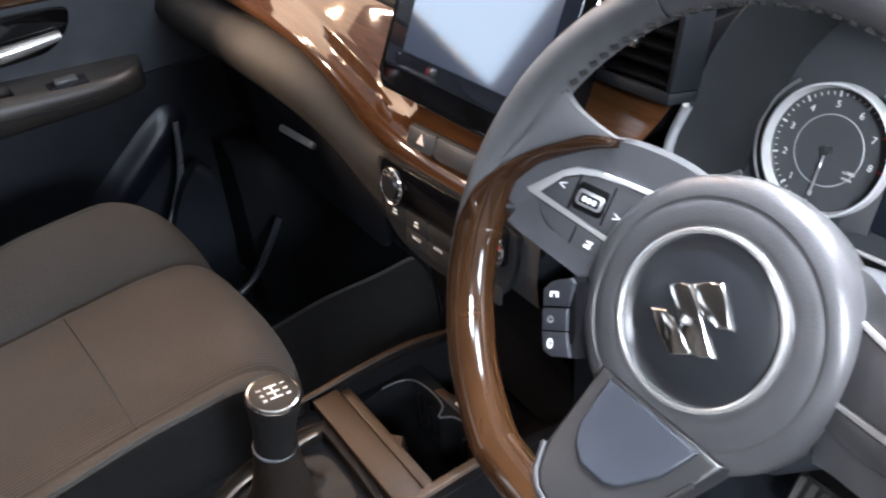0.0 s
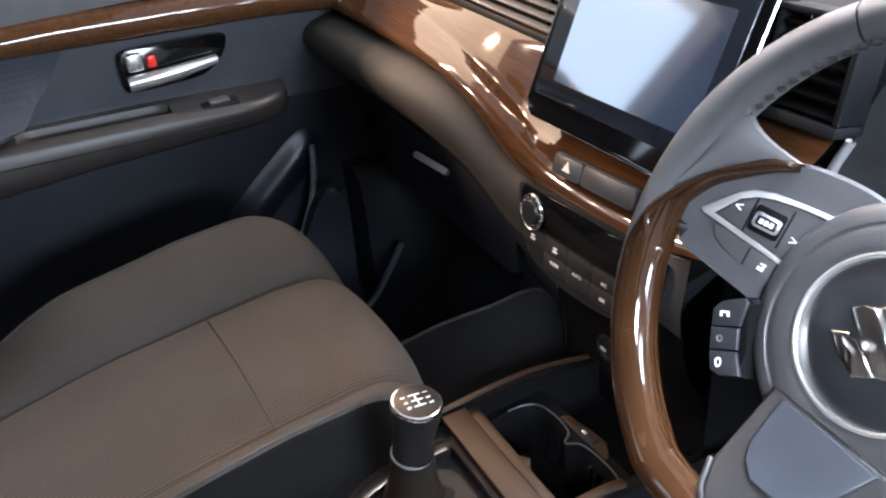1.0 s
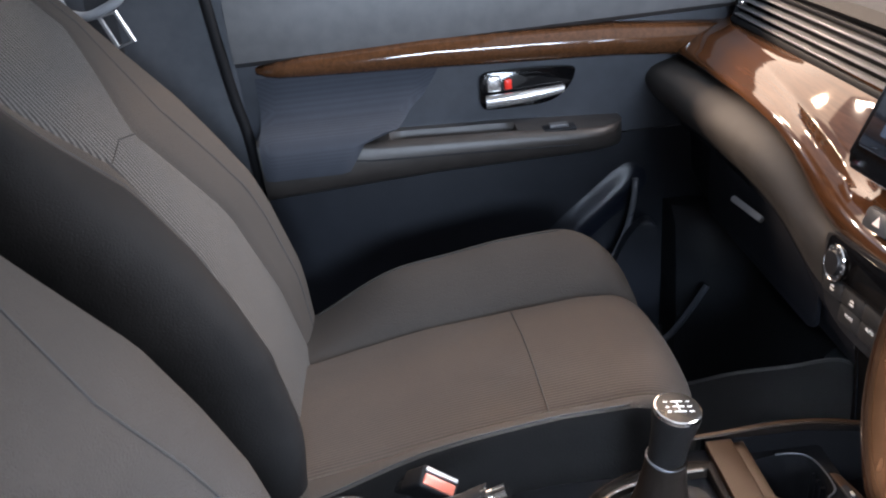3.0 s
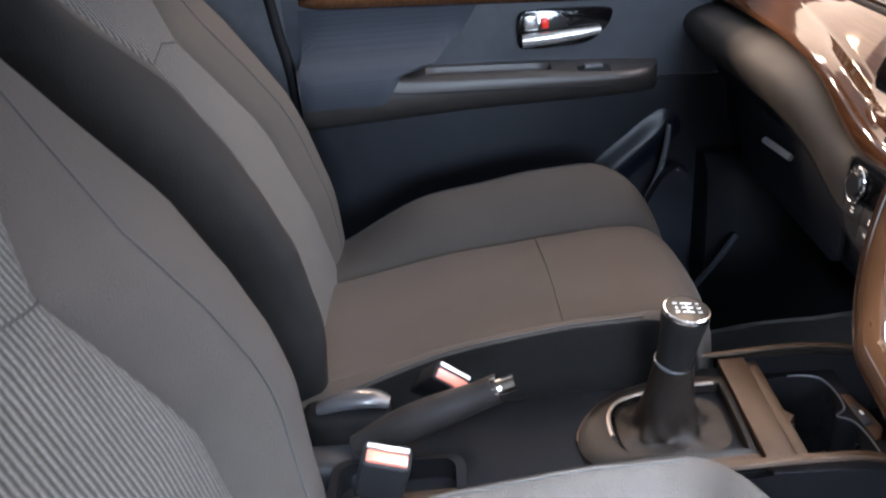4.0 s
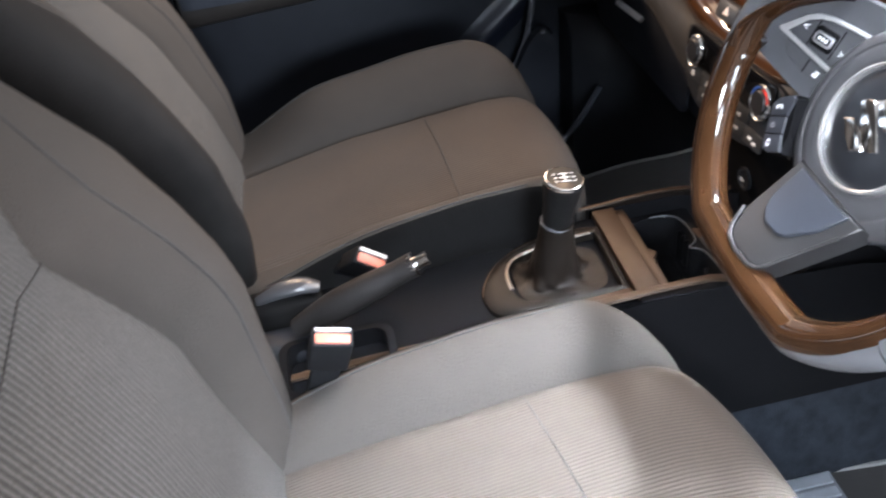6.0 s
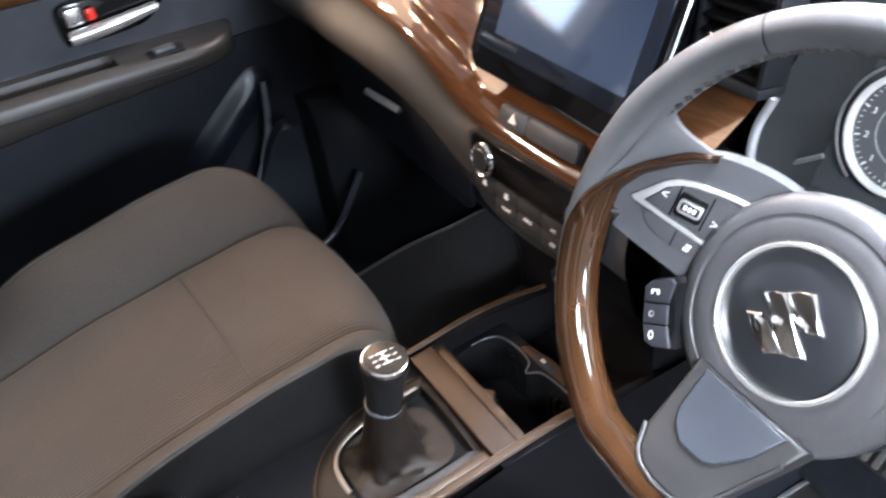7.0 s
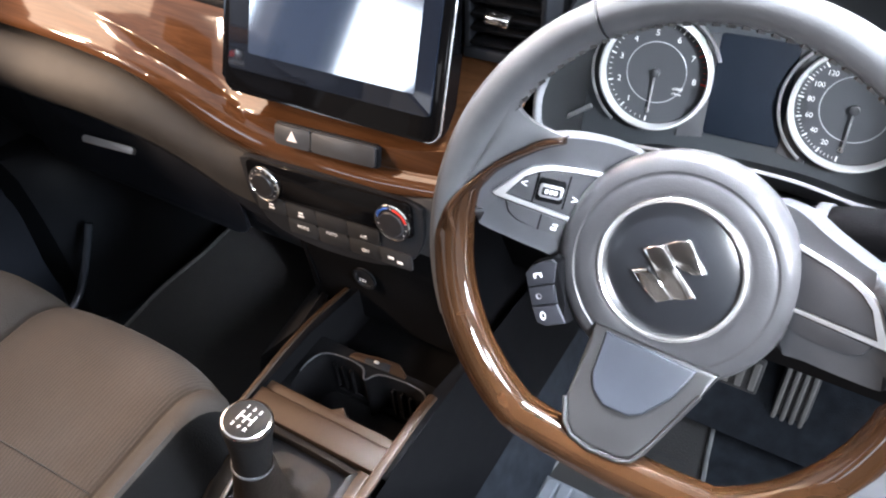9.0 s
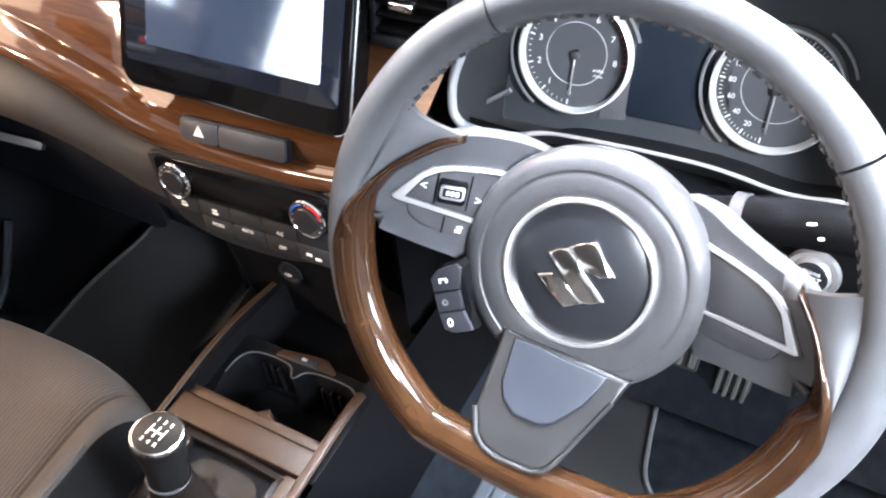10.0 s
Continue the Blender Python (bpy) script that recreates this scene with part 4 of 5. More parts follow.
half = []
for xi, yi, xo, yo, z0, z1, z2 in TONGUE:
    row = []
    for k in np.linspace(0, 1, 14):
        straight = z2 + (z0 - z2) * k
        row.append(Vector((xo + (xi - xo) * k, yo + (yi - yo) * k, straight + (z1 - 0.5 * (z0 + z2) + 0.002) * math.sin(math.pi * k))))
    half.append(row + [Vector((xi, yi, z0 - 0.010)), Vector((xo, yo, z2 - 0.010))])
half += [inlay_row(d) for d in (191, 196, 202)]
fine = [smooth_line([r[c] for r in half], 6) for c in range(16)]
left = [list(r) for r in zip(*fine)] + [inlay_row(d) for d in np.linspace(204, 270, 44)]
half = [[Vector((-p.x, p.y, p.z)) for p in r] for r in half[2:7]] + [[Vector((shift(d) - p.x, p.y, p.z)) for p in inlay_row(d)] for d in (191, 196, 202)]
for p in half[0]:
    p.x, p.y = p.x - 0.002, p.y + 0.003
fine = [smooth_line([r[c] for r in half], 6) for c in range(16)]
right = ([list(r) for r in zip(*fine)] + [[Vector((shift(d) - p.x, p.y, p.z)) for p in inlay_row(d)] for d in np.linspace(204, 268.5, 43)])[::-1]
part("wood_inlay", loft([[MW @ p for p in r] for r in left + right], closed=True, cap=True), M_WOOD_RIM, wheel, "glossy walnut lower rim with tongues along the spokes", sharp=70)


def cheek_shape(d):
    """Walnut on the rim's inner face, where the tongue leaves it."""
    away = abs((d - 270 + 180) % 360 - 180)
    start = lerp([(76, 80), (84, 100), (92, 128)], away)
    stop = lerp([(76, 208), (90, 212), (98, 215)], away)
    arc = [(0.0163 * math.cos(a) - 0.0003, 0.0158 * math.sin(a)) for a in np.linspace(radians(start), radians(stop), 12)]
    return arc + [(0.011 * math.cos(radians(stop)), 0.011 * math.sin(radians(stop))), (0.011 * math.cos(radians(start)), 0.011 * math.sin(radians(start)))]


part("wood_cheek", rim_piece(178, 194, 20, cheek_shape), M_WOOD_RIM, wheel, "walnut inner face of the rim", sharp=70)
for sgn in (1, -1):
    # leather flare between the tongue and the rim
    rows = []
    for i, a in enumerate((151, 155, 159, 164, 169, 176, 183)):
        if sgn < 0 and i < 2:
            continue
        _, _, xo, yo, _, _, z2 = TONGUE[i]
        rim_in = Vector((0.1515 * math.cos(radians(a)) + sgn * 0.0065, 0.1515 * math.sin(radians(a)), 0.0155))
        top_in = Vector((0.160 * math.cos(radians(a)) + sgn * 0.0065, 0.160 * math.sin(radians(a)), 0.0212))
        foot = Vector((xo, yo, z2 - 0.0008))
        row = []
        for k in np.linspace(0, 1, 9):
            q = foot.lerp(rim_in, k)
            bow = 4 * k * (1 - k) * (0.009 if i == 0 else 0.004 if i == 1 else 0.0)
            row.append(MW @ Vector((sgn * (q.x - bow * 0.9), q.y - bow * 0.2, q.z + 0.003 * math.sin(math.pi * k))))
        row.append(MW @ Vector((sgn * top_in.x, top_in.y, top_in.z)))
        rows.append([MW @ Vector((sgn * (foot.x + 0.001), foot.y, foot.z - 0.012))] + row)
    fine = [smooth_line([r[c] for r in rows], 4) for c in range(len(rows[0]))]
    part("thumb_rest", loft([list(r) for r in zip(*fine)], back=MW.to_3x3() @ Vector((0, 0, -0.006))), M_GREYLEATHER, wheel, "grey leather thumb rest")
# stitched inner seam of the leather
st = bmesh.new()
for a in list(np.linspace(48, 156, 36)) + list(np.linspace(14, 44, 11)):
    c = rim_at(radians(a))
    o = Vector((math.cos(radians(a)), math.sin(radians(a)), 0))
    bmesh.ops.create_cube(st, size=1, matrix=MW @ Matrix.Translation(c - o * 0.0143 * rim_size(a) + Vector((0, 0, 0.0025))) @ pose(0, 0, 0, 0, 0, a) @ pose(0, 0, 0, 25) @ Matrix.Diagonal((0.0030, 0.0044, 0.0040, 1)))
part("stitching", st, M_THREAD, rimo, smooth=False)


def wplate(name, pts, z0, z1, mat, parent, label="", n=0, bevel=0.003, mirror=False, frame_m=None):
    q = [(-x if mirror else x, y) for x, y in pts]
    if mirror:
        q = q[::-1]
    if n:
        q = [(v.x, v.y) for v in smooth_line([(a, b, 0) for a, b in q], n, True)]
    return part(name, plate(q, z1 - z0, (frame_m or MW) @ pose(0, 0, z0), bevel, 3), mat, parent, label)


for mir in (False, True):
    hx = 0.14 if mir else -0.14
    MV = MW @ pose(hx, 0, 0) @ pose(0, 0, 0, 0, -28 if mir else 28) @ pose(-hx, 0, 0)
    crest = [(-0.022, 0.050), (-0.045, 0.0532), (-0.070, 0.0474), (-0.096, 0.0426), (-0.119, 0.0375)] if mir else [(-0.022, 0.044), (-0.046, 0.0535), (-0.074, 0.0555), (-0.100, 0.051), (-0.122, 0.036)]
    sp = wplate("spoke", crest + [(-0.140, 0.014), (-0.1465, -0.005), (-0.1455, -0.0150), (-0.139, -0.0210), (-0.12, -0.026), (-0.090, -0.032), (-0.062, -0.036), (-0.050, 0.0), (-0.048, 0.035)], -0.016, 0.004, M_SPOKE, wheel, "dark grey spoke with switches", 4, 0.0095, mir, MV)
    # chrome V round the switch pad
    wplate("chrome_line", [(-0.050, 0.0350), (-0.0816, 0.0336), (-0.100, 0.0322), (-0.1116, 0.0290), (-0.1190, 0.0235), (-0.1351, 0.0047), (-0.1325, 0.0028), (-0.0735, -0.0056), (-0.060, -0.0076), (-0.060, -0.0048), (-0.0740, -0.0028), (-0.1273, 0.0052), (-0.1165, 0.0212), (-0.1075, 0.0268), (-0.098, 0.0298), (-0.0816, 0.0312), (-0.050, 0.0322)], 0.0035, 0.0068, M_BEZEL, sp, "bright satin chrome outline", 0, 0.0006, mir, MV)
    pad = wplate("switch_pad", [(-0.050, 0.0313), (-0.0816, 0.0303), (-0.098, 0.0288), (-0.1066, 0.0260), (-0.1155, 0.0204), (-0.1258, 0.0060), (-0.0740, -0.0018), (-0.058, -0.0040)], 0.002, 0.0062, M_PAD, sp, "dark grey switch pad", 0, 0.001, mir, MV)
    low = wplate("lower_switch", [(-0.1241, 0.0008), (-0.0735, -0.0066), (-0.060, -0.0086), (-0.060, -0.0195), (-0.0724, -0.0180), (-0.0965, -0.0161), (-0.1139, -0.0122), (-0.1210, -0.0070)], 0.001, 0.0055, M_PAD, sp, "", 0, 0.001, mir, MV)
    if not mir:
        for kx in (-0.1066, -0.0845):
            part("key_gap", box((kx - 0.0006, 0.003, 0.0058), (kx + 0.0006, 0.0278, 0.0066), 0, 1, MV), M_CONSOLE, pad)
        part("rocker", plate(rounded(0.0190, 0.0170, 0.002), 0.002, MV @ pose(-0.0957, 0.0145, 0.0058), 0.001), M_CONSOLE, pad)
        part("rocker_wheel", plate(rounded(0.0165, 0.0095, 0.002), 0.002, MV @ pose(-0.0957, 0.0145, 0.0075), 0.001), M_SATIN, pad, "silver volume rocker")
        part("rocker_core", plate(rounded(0.0130, 0.0060, 0.001), 0.0008, MV @ pose(-0.0957, 0.0145, 0.0092), 0.0003), M_BLACK, pad)
        part("mode_marks", bars([(-0.0989, 0.0145, 0.0022, 0.003), (-0.0957, 0.0145, 0.0022, 0.003), (-0.0925, 0.0145, 0.0022, 0.003)], MV @ pose(0, 0, 0.0102)), M_WHITE, pad)
        lettering("<", 0.009, MV @ pose(-0.1150, 0.0156, 0.0066), M_WHITE, pad)
        lettering(">", 0.009, MV @ pose(-0.0775, 0.0110, 0.0066), M_WHITE, pad)
        part("switch_marks", bars([(-0.0870, -0.0128, 0.0030, 0.0022), (-0.0850, -0.0115, 0.0012, 0.0050), (-0.0858, -0.0098, 0.0040, 0.0010)], MV @ pose(0, 0, 0.0058)), M_WHITE, low)
        part("split_line", box((-0.0980, -0.0158, 0.004), (-0.0968, -0.0040, 0.0059), 0, 1, MV), M_CONSOLE, low)
# phone switches on a stub below the left spoke
M_KEY = material("navy_black_key", (0.020, 0.021, 0.026), 0.38, bump=0.1)
ph = wplate("phone_switch_stub", [(-0.0745, -0.0290), (-0.0803, -0.0282), (-0.0944, -0.0392), (-0.0969, -0.0468), (-0.0922, -0.0565), (-0.0852, -0.0697), (-0.0782, -0.0798), (-0.0700, -0.0797), (-0.0565, -0.0712), (-0.0650, -0.0586)], -0.022, -0.0078, M_CONSOLE, wheel, "black stub with three phone switches", 0, 0.003)
for pts in ([(-0.0958, -0.0468), (-0.0933, -0.0399), (-0.0870, -0.0340), (-0.0801, -0.0293), (-0.0767, -0.0306), (-0.0741, -0.0453), (-0.0912, -0.0556)], [(-0.0908, -0.0566), (-0.0738, -0.0464), (-0.0677, -0.0584), (-0.0846, -0.0686)], [(-0.0841, -0.0696), (-0.0673, -0.0594), (-0.0577, -0.0706), (-0.0700, -0.0785), (-0.0773, -0.0788)]):
    wplate("phone_switch", pts, -0.0080, -0.0055, M_KEY, ph, "", 0, 0.0007)
MK = MW @ pose(0, 0, -0.0054)
part("switch_marks", bars([(0, 0.0008, 0.006, 0.0012), (-0.0025, -0.0008, 0.0014, 0.0024), (0.0025, -0.0008, 0.0014, 0.0024)], MK @ pose(-0.0868, -0.0440, 0, 0, 0, 30)), M_WHITE, ph)
part("switch_marks", spun([(0.0016, 0), (0.0026, 0.0004), (0.0026, 0.0)], MK @ pose(-0.0744, -0.0718, 0, 0, 0, 25) @ Matrix.Diagonal((0.8, 1.2, 1, 1)), 20), M_WHITE, ph)
part("switch_marks", spun([(0.0012, 0), (0.0023, 0.0004), (0.0023, 0.0)], MK @ pose(-0.0815, -0.0590, 0), 20), material("grey_print", (0.16, 0.16, 0.17), 0.5), ph)
# bottom spoke with its blue-grey inner panel
M_BOTTOM = material("bottom_spoke_plastic", (0.018, 0.0175, 0.018), 0.42, spec=0.35, bump=0.12)
MBS = MW @ pose(0, -0.15, 0.024) @ pose(0, 0, 0, -22) @ pose(0, 0.15, 0)
foot = [(-0.0392, -0.055), (-0.038, -0.1115), (-0.0313, -0.1279), (-0.0235, -0.1348), (-0.0093, -0.1376), (0.0114, -0.1363), (0.0201, -0.1323), (0.0251, -0.1246), (0.0337, -0.1018), (0.0451, -0.0722), (0.0511, -0.055)]
bs = wplate("bottom_spoke", foot, -0.020, 0.000, M_BOTTOM, wheel, "dark grey bottom spoke", 0, 0.004, False, MBS)
part("spoke_edge", tube([MBS @ Vector((x, y, 0.0004)) for x, y in foot[1:-1]], 0.0018, 8), M_BOTTOM, bs, "raised dark spoke edge")
wplate("spoke_panel", [(-0.029, -0.058), (-0.027, -0.0888), (-0.0217, -0.0992), (-0.0114, -0.1062), (0.007, -0.1052), (0.0152, -0.1003), (0.0293, -0.0809), (0.0373, -0.058)], -0.003, 0.0025, material("blue_grey_panel", (0.024, 0.027, 0.034), 0.45, spec=0.35), bs, "blue-grey inner panel", 0, 0.002, False, MBS)
# airbag cover: a stepped dome, sunk behind the rim
MU = MW @ pose(-0.0040, -0.0095, -0.0365) @ pose(0, 0, 0, -3, 2)
hub = part("airbag_cover", spun([(0.070, -0.040), (0.0775, -0.022), (0.0808, -0.006), (0.0816, 0.003), (0.0808, 0.0092), (0.0782, 0.0138), (0.0740, 0.0164), (0.0700, 0.0175), (0.0686, 0.0176), (0.0678, 0.0170), (0.0668, 0.0169), (0.0658, 0.0175), (0.0620, 0.0184), (0.0565, 0.0190), (0.0530, 0.0187), (0.0508, 0.0176), (0.0485, 0.0160)], MU @ pose(0.0010, -0.0016, 0), 96), M_AIRBAG, wheel, "round soft grey airbag cover")
part("chrome_ring", spun([(0.0503, 0.0155), (0.0502, 0.0190), (0.0494, 0.0206), (0.0480, 0.0210), (0.0466, 0.0202), (0.0458, 0.016)], MU, 96), M_RING, hub, "chrome ring")
part("centre_pad", spun([(0.0465, 0.0162), (0.043, 0.0180), (0.036, 0.0202), (0.025, 0.0222), (0.012, 0.0232), (0.0, 0.0235)], MU, 96), material("blue_black_pad", (0.012, 0.013, 0.0155), 0.3, vary=0.02), hub, "blue-black domed centre pad")
part("airbag_mark", bars([(-0.020 + 0.004 * i, -0.0625, 0.003, 0.0022) for i in range(6)], MU @ pose(0, 0, 0.0195)), M_GREYPLASTIC, hub)
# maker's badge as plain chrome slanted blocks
E3 = MU @ pose(0.0005, 0.0005, 0.0215)
for lean, pts in (((1.5, 2), [(-0.0216, 0.0095), (-0.0150, 0.0140), (-0.0095, 0.0168), (0.0010, 0.0070), (0.0214, -0.0101), (0.0140, -0.0140), (0.0085, -0.0165), (-0.0040, -0.0060)]),
                  ((-3, -3), [(-0.0098, 0.0168), (-0.0015, 0.0220), (0.0056, 0.0259), (0.0140, 0.0160), (0.0229, 0.0080), (0.0147, 0.0038), (0.0085, 0.0070), (0.0010, 0.0064)]),
                  ((3, 4), [(0.0088, -0.0163), (-0.0016, -0.0236), (-0.0140, -0.0150), (-0.0244, -0.0067), (-0.0145, -0.0023), (-0.0100, -0.0058), (-0.0036, -0.0066)])):
    part("badge", plate(pts, 0.0046, E3 @ pose(0, 0, 0, *lean), 0.0018, 3), M_CHROME, hub, "chrome badge block")

# ---- centre console ----
con = thing("centre_console", (0.03, -0.15, 0.27), "dark centre console with bronze trim and cup holders", "console")
bm = loft([[(-0.072, y, 0.12), (-0.068, y, z - 0.01), (-0.062, y, z), (0.112, y, z), (0.122, y, z - 0.01), (0.132, y, 0.12)] for y, z in ((-0.70, 0.34), (-0.30, 0.355), (-0.24, 0.362), (-0.052, 0.362))])
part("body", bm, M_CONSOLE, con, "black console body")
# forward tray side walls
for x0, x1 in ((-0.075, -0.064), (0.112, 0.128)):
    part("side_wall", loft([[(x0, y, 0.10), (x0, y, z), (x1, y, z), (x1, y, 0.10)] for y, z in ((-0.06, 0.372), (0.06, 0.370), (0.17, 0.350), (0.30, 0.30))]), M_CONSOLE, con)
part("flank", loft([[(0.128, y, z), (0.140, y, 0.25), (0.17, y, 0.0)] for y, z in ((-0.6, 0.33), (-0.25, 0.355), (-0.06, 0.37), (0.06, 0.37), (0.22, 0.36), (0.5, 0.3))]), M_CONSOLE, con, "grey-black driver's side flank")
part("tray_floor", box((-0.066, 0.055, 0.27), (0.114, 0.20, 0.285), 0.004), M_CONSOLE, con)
# rails
part("rail", tube(smooth_line([(-0.068, -0.24, 0.370), (-0.069, -0.06, 0.376), (-0.071, 0.02, 0.379), (-0.073, 0.08, 0.374), (-0.076, 0.15, 0.356)], 6), 0.0038, 8, flat=0.6), M_BRONZE, con, "bronze edge rail")
part("rail", tube(smooth_line([(0.112, -0.56, 0.352), (0.114, -0.40, 0.362), (0.118, -0.24, 0.371), (0.119, -0.06, 0.380), (0.118, 0.02, 0.380), (0.117, 0.05, 0.374)], 6), 0.006, 8, flat=0.6), M_BRONZE, con, "bronze edge rail")
# bezel round the gear boot: a sloped dark ring with a silver band at its inner edge
outer_pts = [(-0.036, -0.066), (-0.040, -0.110), (-0.036, -0.146), (-0.024, -0.178), (-0.004, -0.208), (0.026, -0.231), (0.056, -0.241), (0.086, -0.234), (0.102, -0.208), (0.105, -0.150), (0.100, -0.075), (0.088, -0.064), (-0.022, -0.061)]
inner_pts = [(-0.017, -0.078), (-0.015, -0.110), (-0.010, -0.146), (-0.003, -0.174), (0.007, -0.192), (0.026, -0.203), (0.055, -0.205), (0.078, -0.198), (0.088, -0.180), (0.091, -0.150), (0.090, -0.082), (0.084, -0.073), (-0.008, -0.072)]
rimb = smooth_line([(x, y, 0) for x, y in outer_pts], 5, True)
rimi = smooth_line([(x, y, 0) for x, y in inner_pts], 5, True)
part("boot_bezel", loft([[(p.x, p.y, 0.358) for p in rimb], [(p.x, p.y, 0.3665) for p in rimb]] + [[(p.x + (q.x - p.x) * k, p.y + (q.y - p.y) * k, z) for p, q in zip(rimb, rimi)] for k, z in ((0.12, 0.3705), (0.5, 0.3735), (0.92, 0.3745), (1.0, 0.3735), (1.0, 0.362))], closed=True), material("gloss_brown_black", (0.008, 0.0062, 0.005), 0.5, spec=0.1), con, "dark glossy bezel round the boot")
arc = [q for q, p in zip(rimi, rimb) if q.x < 0.062 and q.y < -0.076]
part("bezel_band", tube([(p.x - 0.001, p.y, 0.3745) for p in arc], 0.0026, 8, flat=0.5), M_BAND, con, "dull silver band inside the bezel")
part("bezel_line", tube([(p.x, p.y, 0.3672) for p in rimb if p.x < 0.062 and p.y < -0.07], 0.0013, 6), M_BRONZE, con, "thin bronze bezel line")
part("bezel_side", box((0.094, -0.20, 0.362), (0.110, -0.062, 0.372), 0.004, 2), M_BRONZE, con, "bronze side strip")
part("cross_strip", box((-0.064, -0.060, 0.362), (0.114, -0.029, 0.3735), 0.002, 2), M_BRONZE, con, "bronze strip in front of the gear lever")
part("cross_strip", box((-0.064, -0.0265, 0.350), (0.114, -0.014, 0.3670), 0.002, 2), M_BRONZE, con, "bronze front edge of the cup holders")
# double cup holder: one well with a waist
well = smooth_line([(-0.048, -0.008, 0), (-0.054, 0.028, 0), (-0.046, 0.054, 0), (-0.020, 0.062, 0), (0.010, 0.060, 0), (0.022, 0.047, 0), (0.034, 0.061, 0), (0.068, 0.066, 0), (0.096, 0.062, 0), (0.105, 0.040, 0), (0.104, 0.004, 0), (0.094, -0.010, 0), (0.046, -0.012, 0), (0.030, -0.001, 0), (0.016, -0.012, 0), (-0.030, -0.014, 0)], 5, True)
deck = []
for p in well:
    d = Vector((p.x - 0.025, p.y - 0.026))
    k = min(0.090 / max(1e-6, abs(d.x)), 0.052 / max(1e-6, abs(d.y)))
    deck.append((0.025 + d.x * k, 0.026 + d.y * k))
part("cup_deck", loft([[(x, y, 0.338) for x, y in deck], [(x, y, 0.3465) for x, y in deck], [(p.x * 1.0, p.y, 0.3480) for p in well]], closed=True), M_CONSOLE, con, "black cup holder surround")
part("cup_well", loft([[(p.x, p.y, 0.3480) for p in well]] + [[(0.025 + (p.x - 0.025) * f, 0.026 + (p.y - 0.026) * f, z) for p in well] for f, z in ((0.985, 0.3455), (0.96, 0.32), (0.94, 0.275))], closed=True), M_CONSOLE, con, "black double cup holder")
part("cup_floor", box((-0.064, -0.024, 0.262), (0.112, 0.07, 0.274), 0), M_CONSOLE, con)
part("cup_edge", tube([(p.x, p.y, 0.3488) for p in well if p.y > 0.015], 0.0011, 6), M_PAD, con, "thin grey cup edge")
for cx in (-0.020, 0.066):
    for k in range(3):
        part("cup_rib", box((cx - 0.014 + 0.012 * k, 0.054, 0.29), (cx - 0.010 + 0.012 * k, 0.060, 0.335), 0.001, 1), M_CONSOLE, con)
part("strip_point", plate([(0.014, -0.016), (0.030, -0.003), (0.046, -0.016)], 0.010, pose(0, 0, 0.3515), 0.002), M_BRONZE, con, "bronze point between the cups")
lt = part("latch_plate", plate([(-0.0150, 0.0655), (0.0640, 0.0700), (0.0625, 0.0755), (0.0455, 0.0860), (0.0180, 0.0820), (-0.0100, 0.0765), (-0.0150, 0.0710)], 0.010, pose(0, 0, 0.339), 0.002), M_BRONZE, con, "bronze latch plate behind the cup holders")
part("latch_core", plate([(0.0088, 0.0660), (0.0415, 0.0680), (0.0382, 0.0786), (0.0057, 0.0743)], 0.0015, pose(0, 0, 0.3488), 0.0004), M_BLACK, lt, "black latch recess")
part("catch", box((0.0185, 0.0715, 0.3500), (0.0250, 0.0750, 0.3522), 0.0008, 2), M_SATIN, lt, "small silver catch")
# rear tray
o = rounded(0.10, 0.14, 0.02, 5, 0.118, -0.43)
i = rounded(0.080, 0.12, 0.016, 5, 0.118, -0.43)
part("rear_tray", loft([[(x, y, 0.30) for x, y in o], [(x, y, 0.375) for x, y in o], [(x, y, 0.378) for x, y in i], [(x, y, 0.33) for x, y in i]], closed=True), M_CONSOLE, con, "black rear tray")

# ---- gear lever ----
gear = thing("gear_lever", (0.03, -0.15, 0.36), "black gear lever with a chrome-capped shift knob", "gear lever")
base, top = Vector((0.030, -0.150, 0.36)), Vector((0.041, -0.130, 0.512))
ax = (top - base).normalized()
side = Vector((0, 1, 0)).cross(ax).normalized()
mg = Matrix.Translation(base) @ Matrix((side, ax.cross(side), ax)).transposed().to_4x4()
part("boot_well", plate([(p.x, p.y) for p in rimi], 0.004, pose(0, 0, 0.3585), 0.001), M_CONSOLE, gear)
# the boot drapes from a squarish base to the lever's thick sleeve
rows = []
for h in np.linspace(0, 1, 30):
    w = h ** 0.36
    row = []
    for a in np.linspace(0, 2 * math.pi, 73)[:-1]:
        ca, sa = math.cos(a), math.sin(a)
        q = (abs(ca) ** 4 + abs(sa) ** 4) ** -0.25
        fold = (1 - h) * (0.22 * math.sin(3 * a + 0.6 + 5 * h) + 0.16 * math.sin(5 * a - 9 * h + 1.0) + 0.09 * math.sin(11 * a + 14 * h)) * 4 * w * (1 - w)
        foot = Vector((0.038 + 0.046 * q * ca, -0.138 + 0.058 * q * sa, 0.3655))
        r = 0.0202 + 0.0020 * (1 - h)
        neck = mg @ Vector((0, 0, 0.092 * h)) + Vector((r * ca, r * sa, 0))
        p = foot.lerp(neck, w)
        p.z = foot.z * (1 - h) + neck.z * h + 0.010 * fold
        out = (p - (mg @ Vector((0, 0, 0.092 * h))))
        row.append(p + out * 0.42 * fold)
    rows.append(row)
part("boot", loft(rows, closed=True), material("brown_black_boot_leather", (0.010, 0.0075, 0.006), 0.5, spec=0.12, bump=0.4, bump_scale=250), gear, "creased brown-black leather boot")
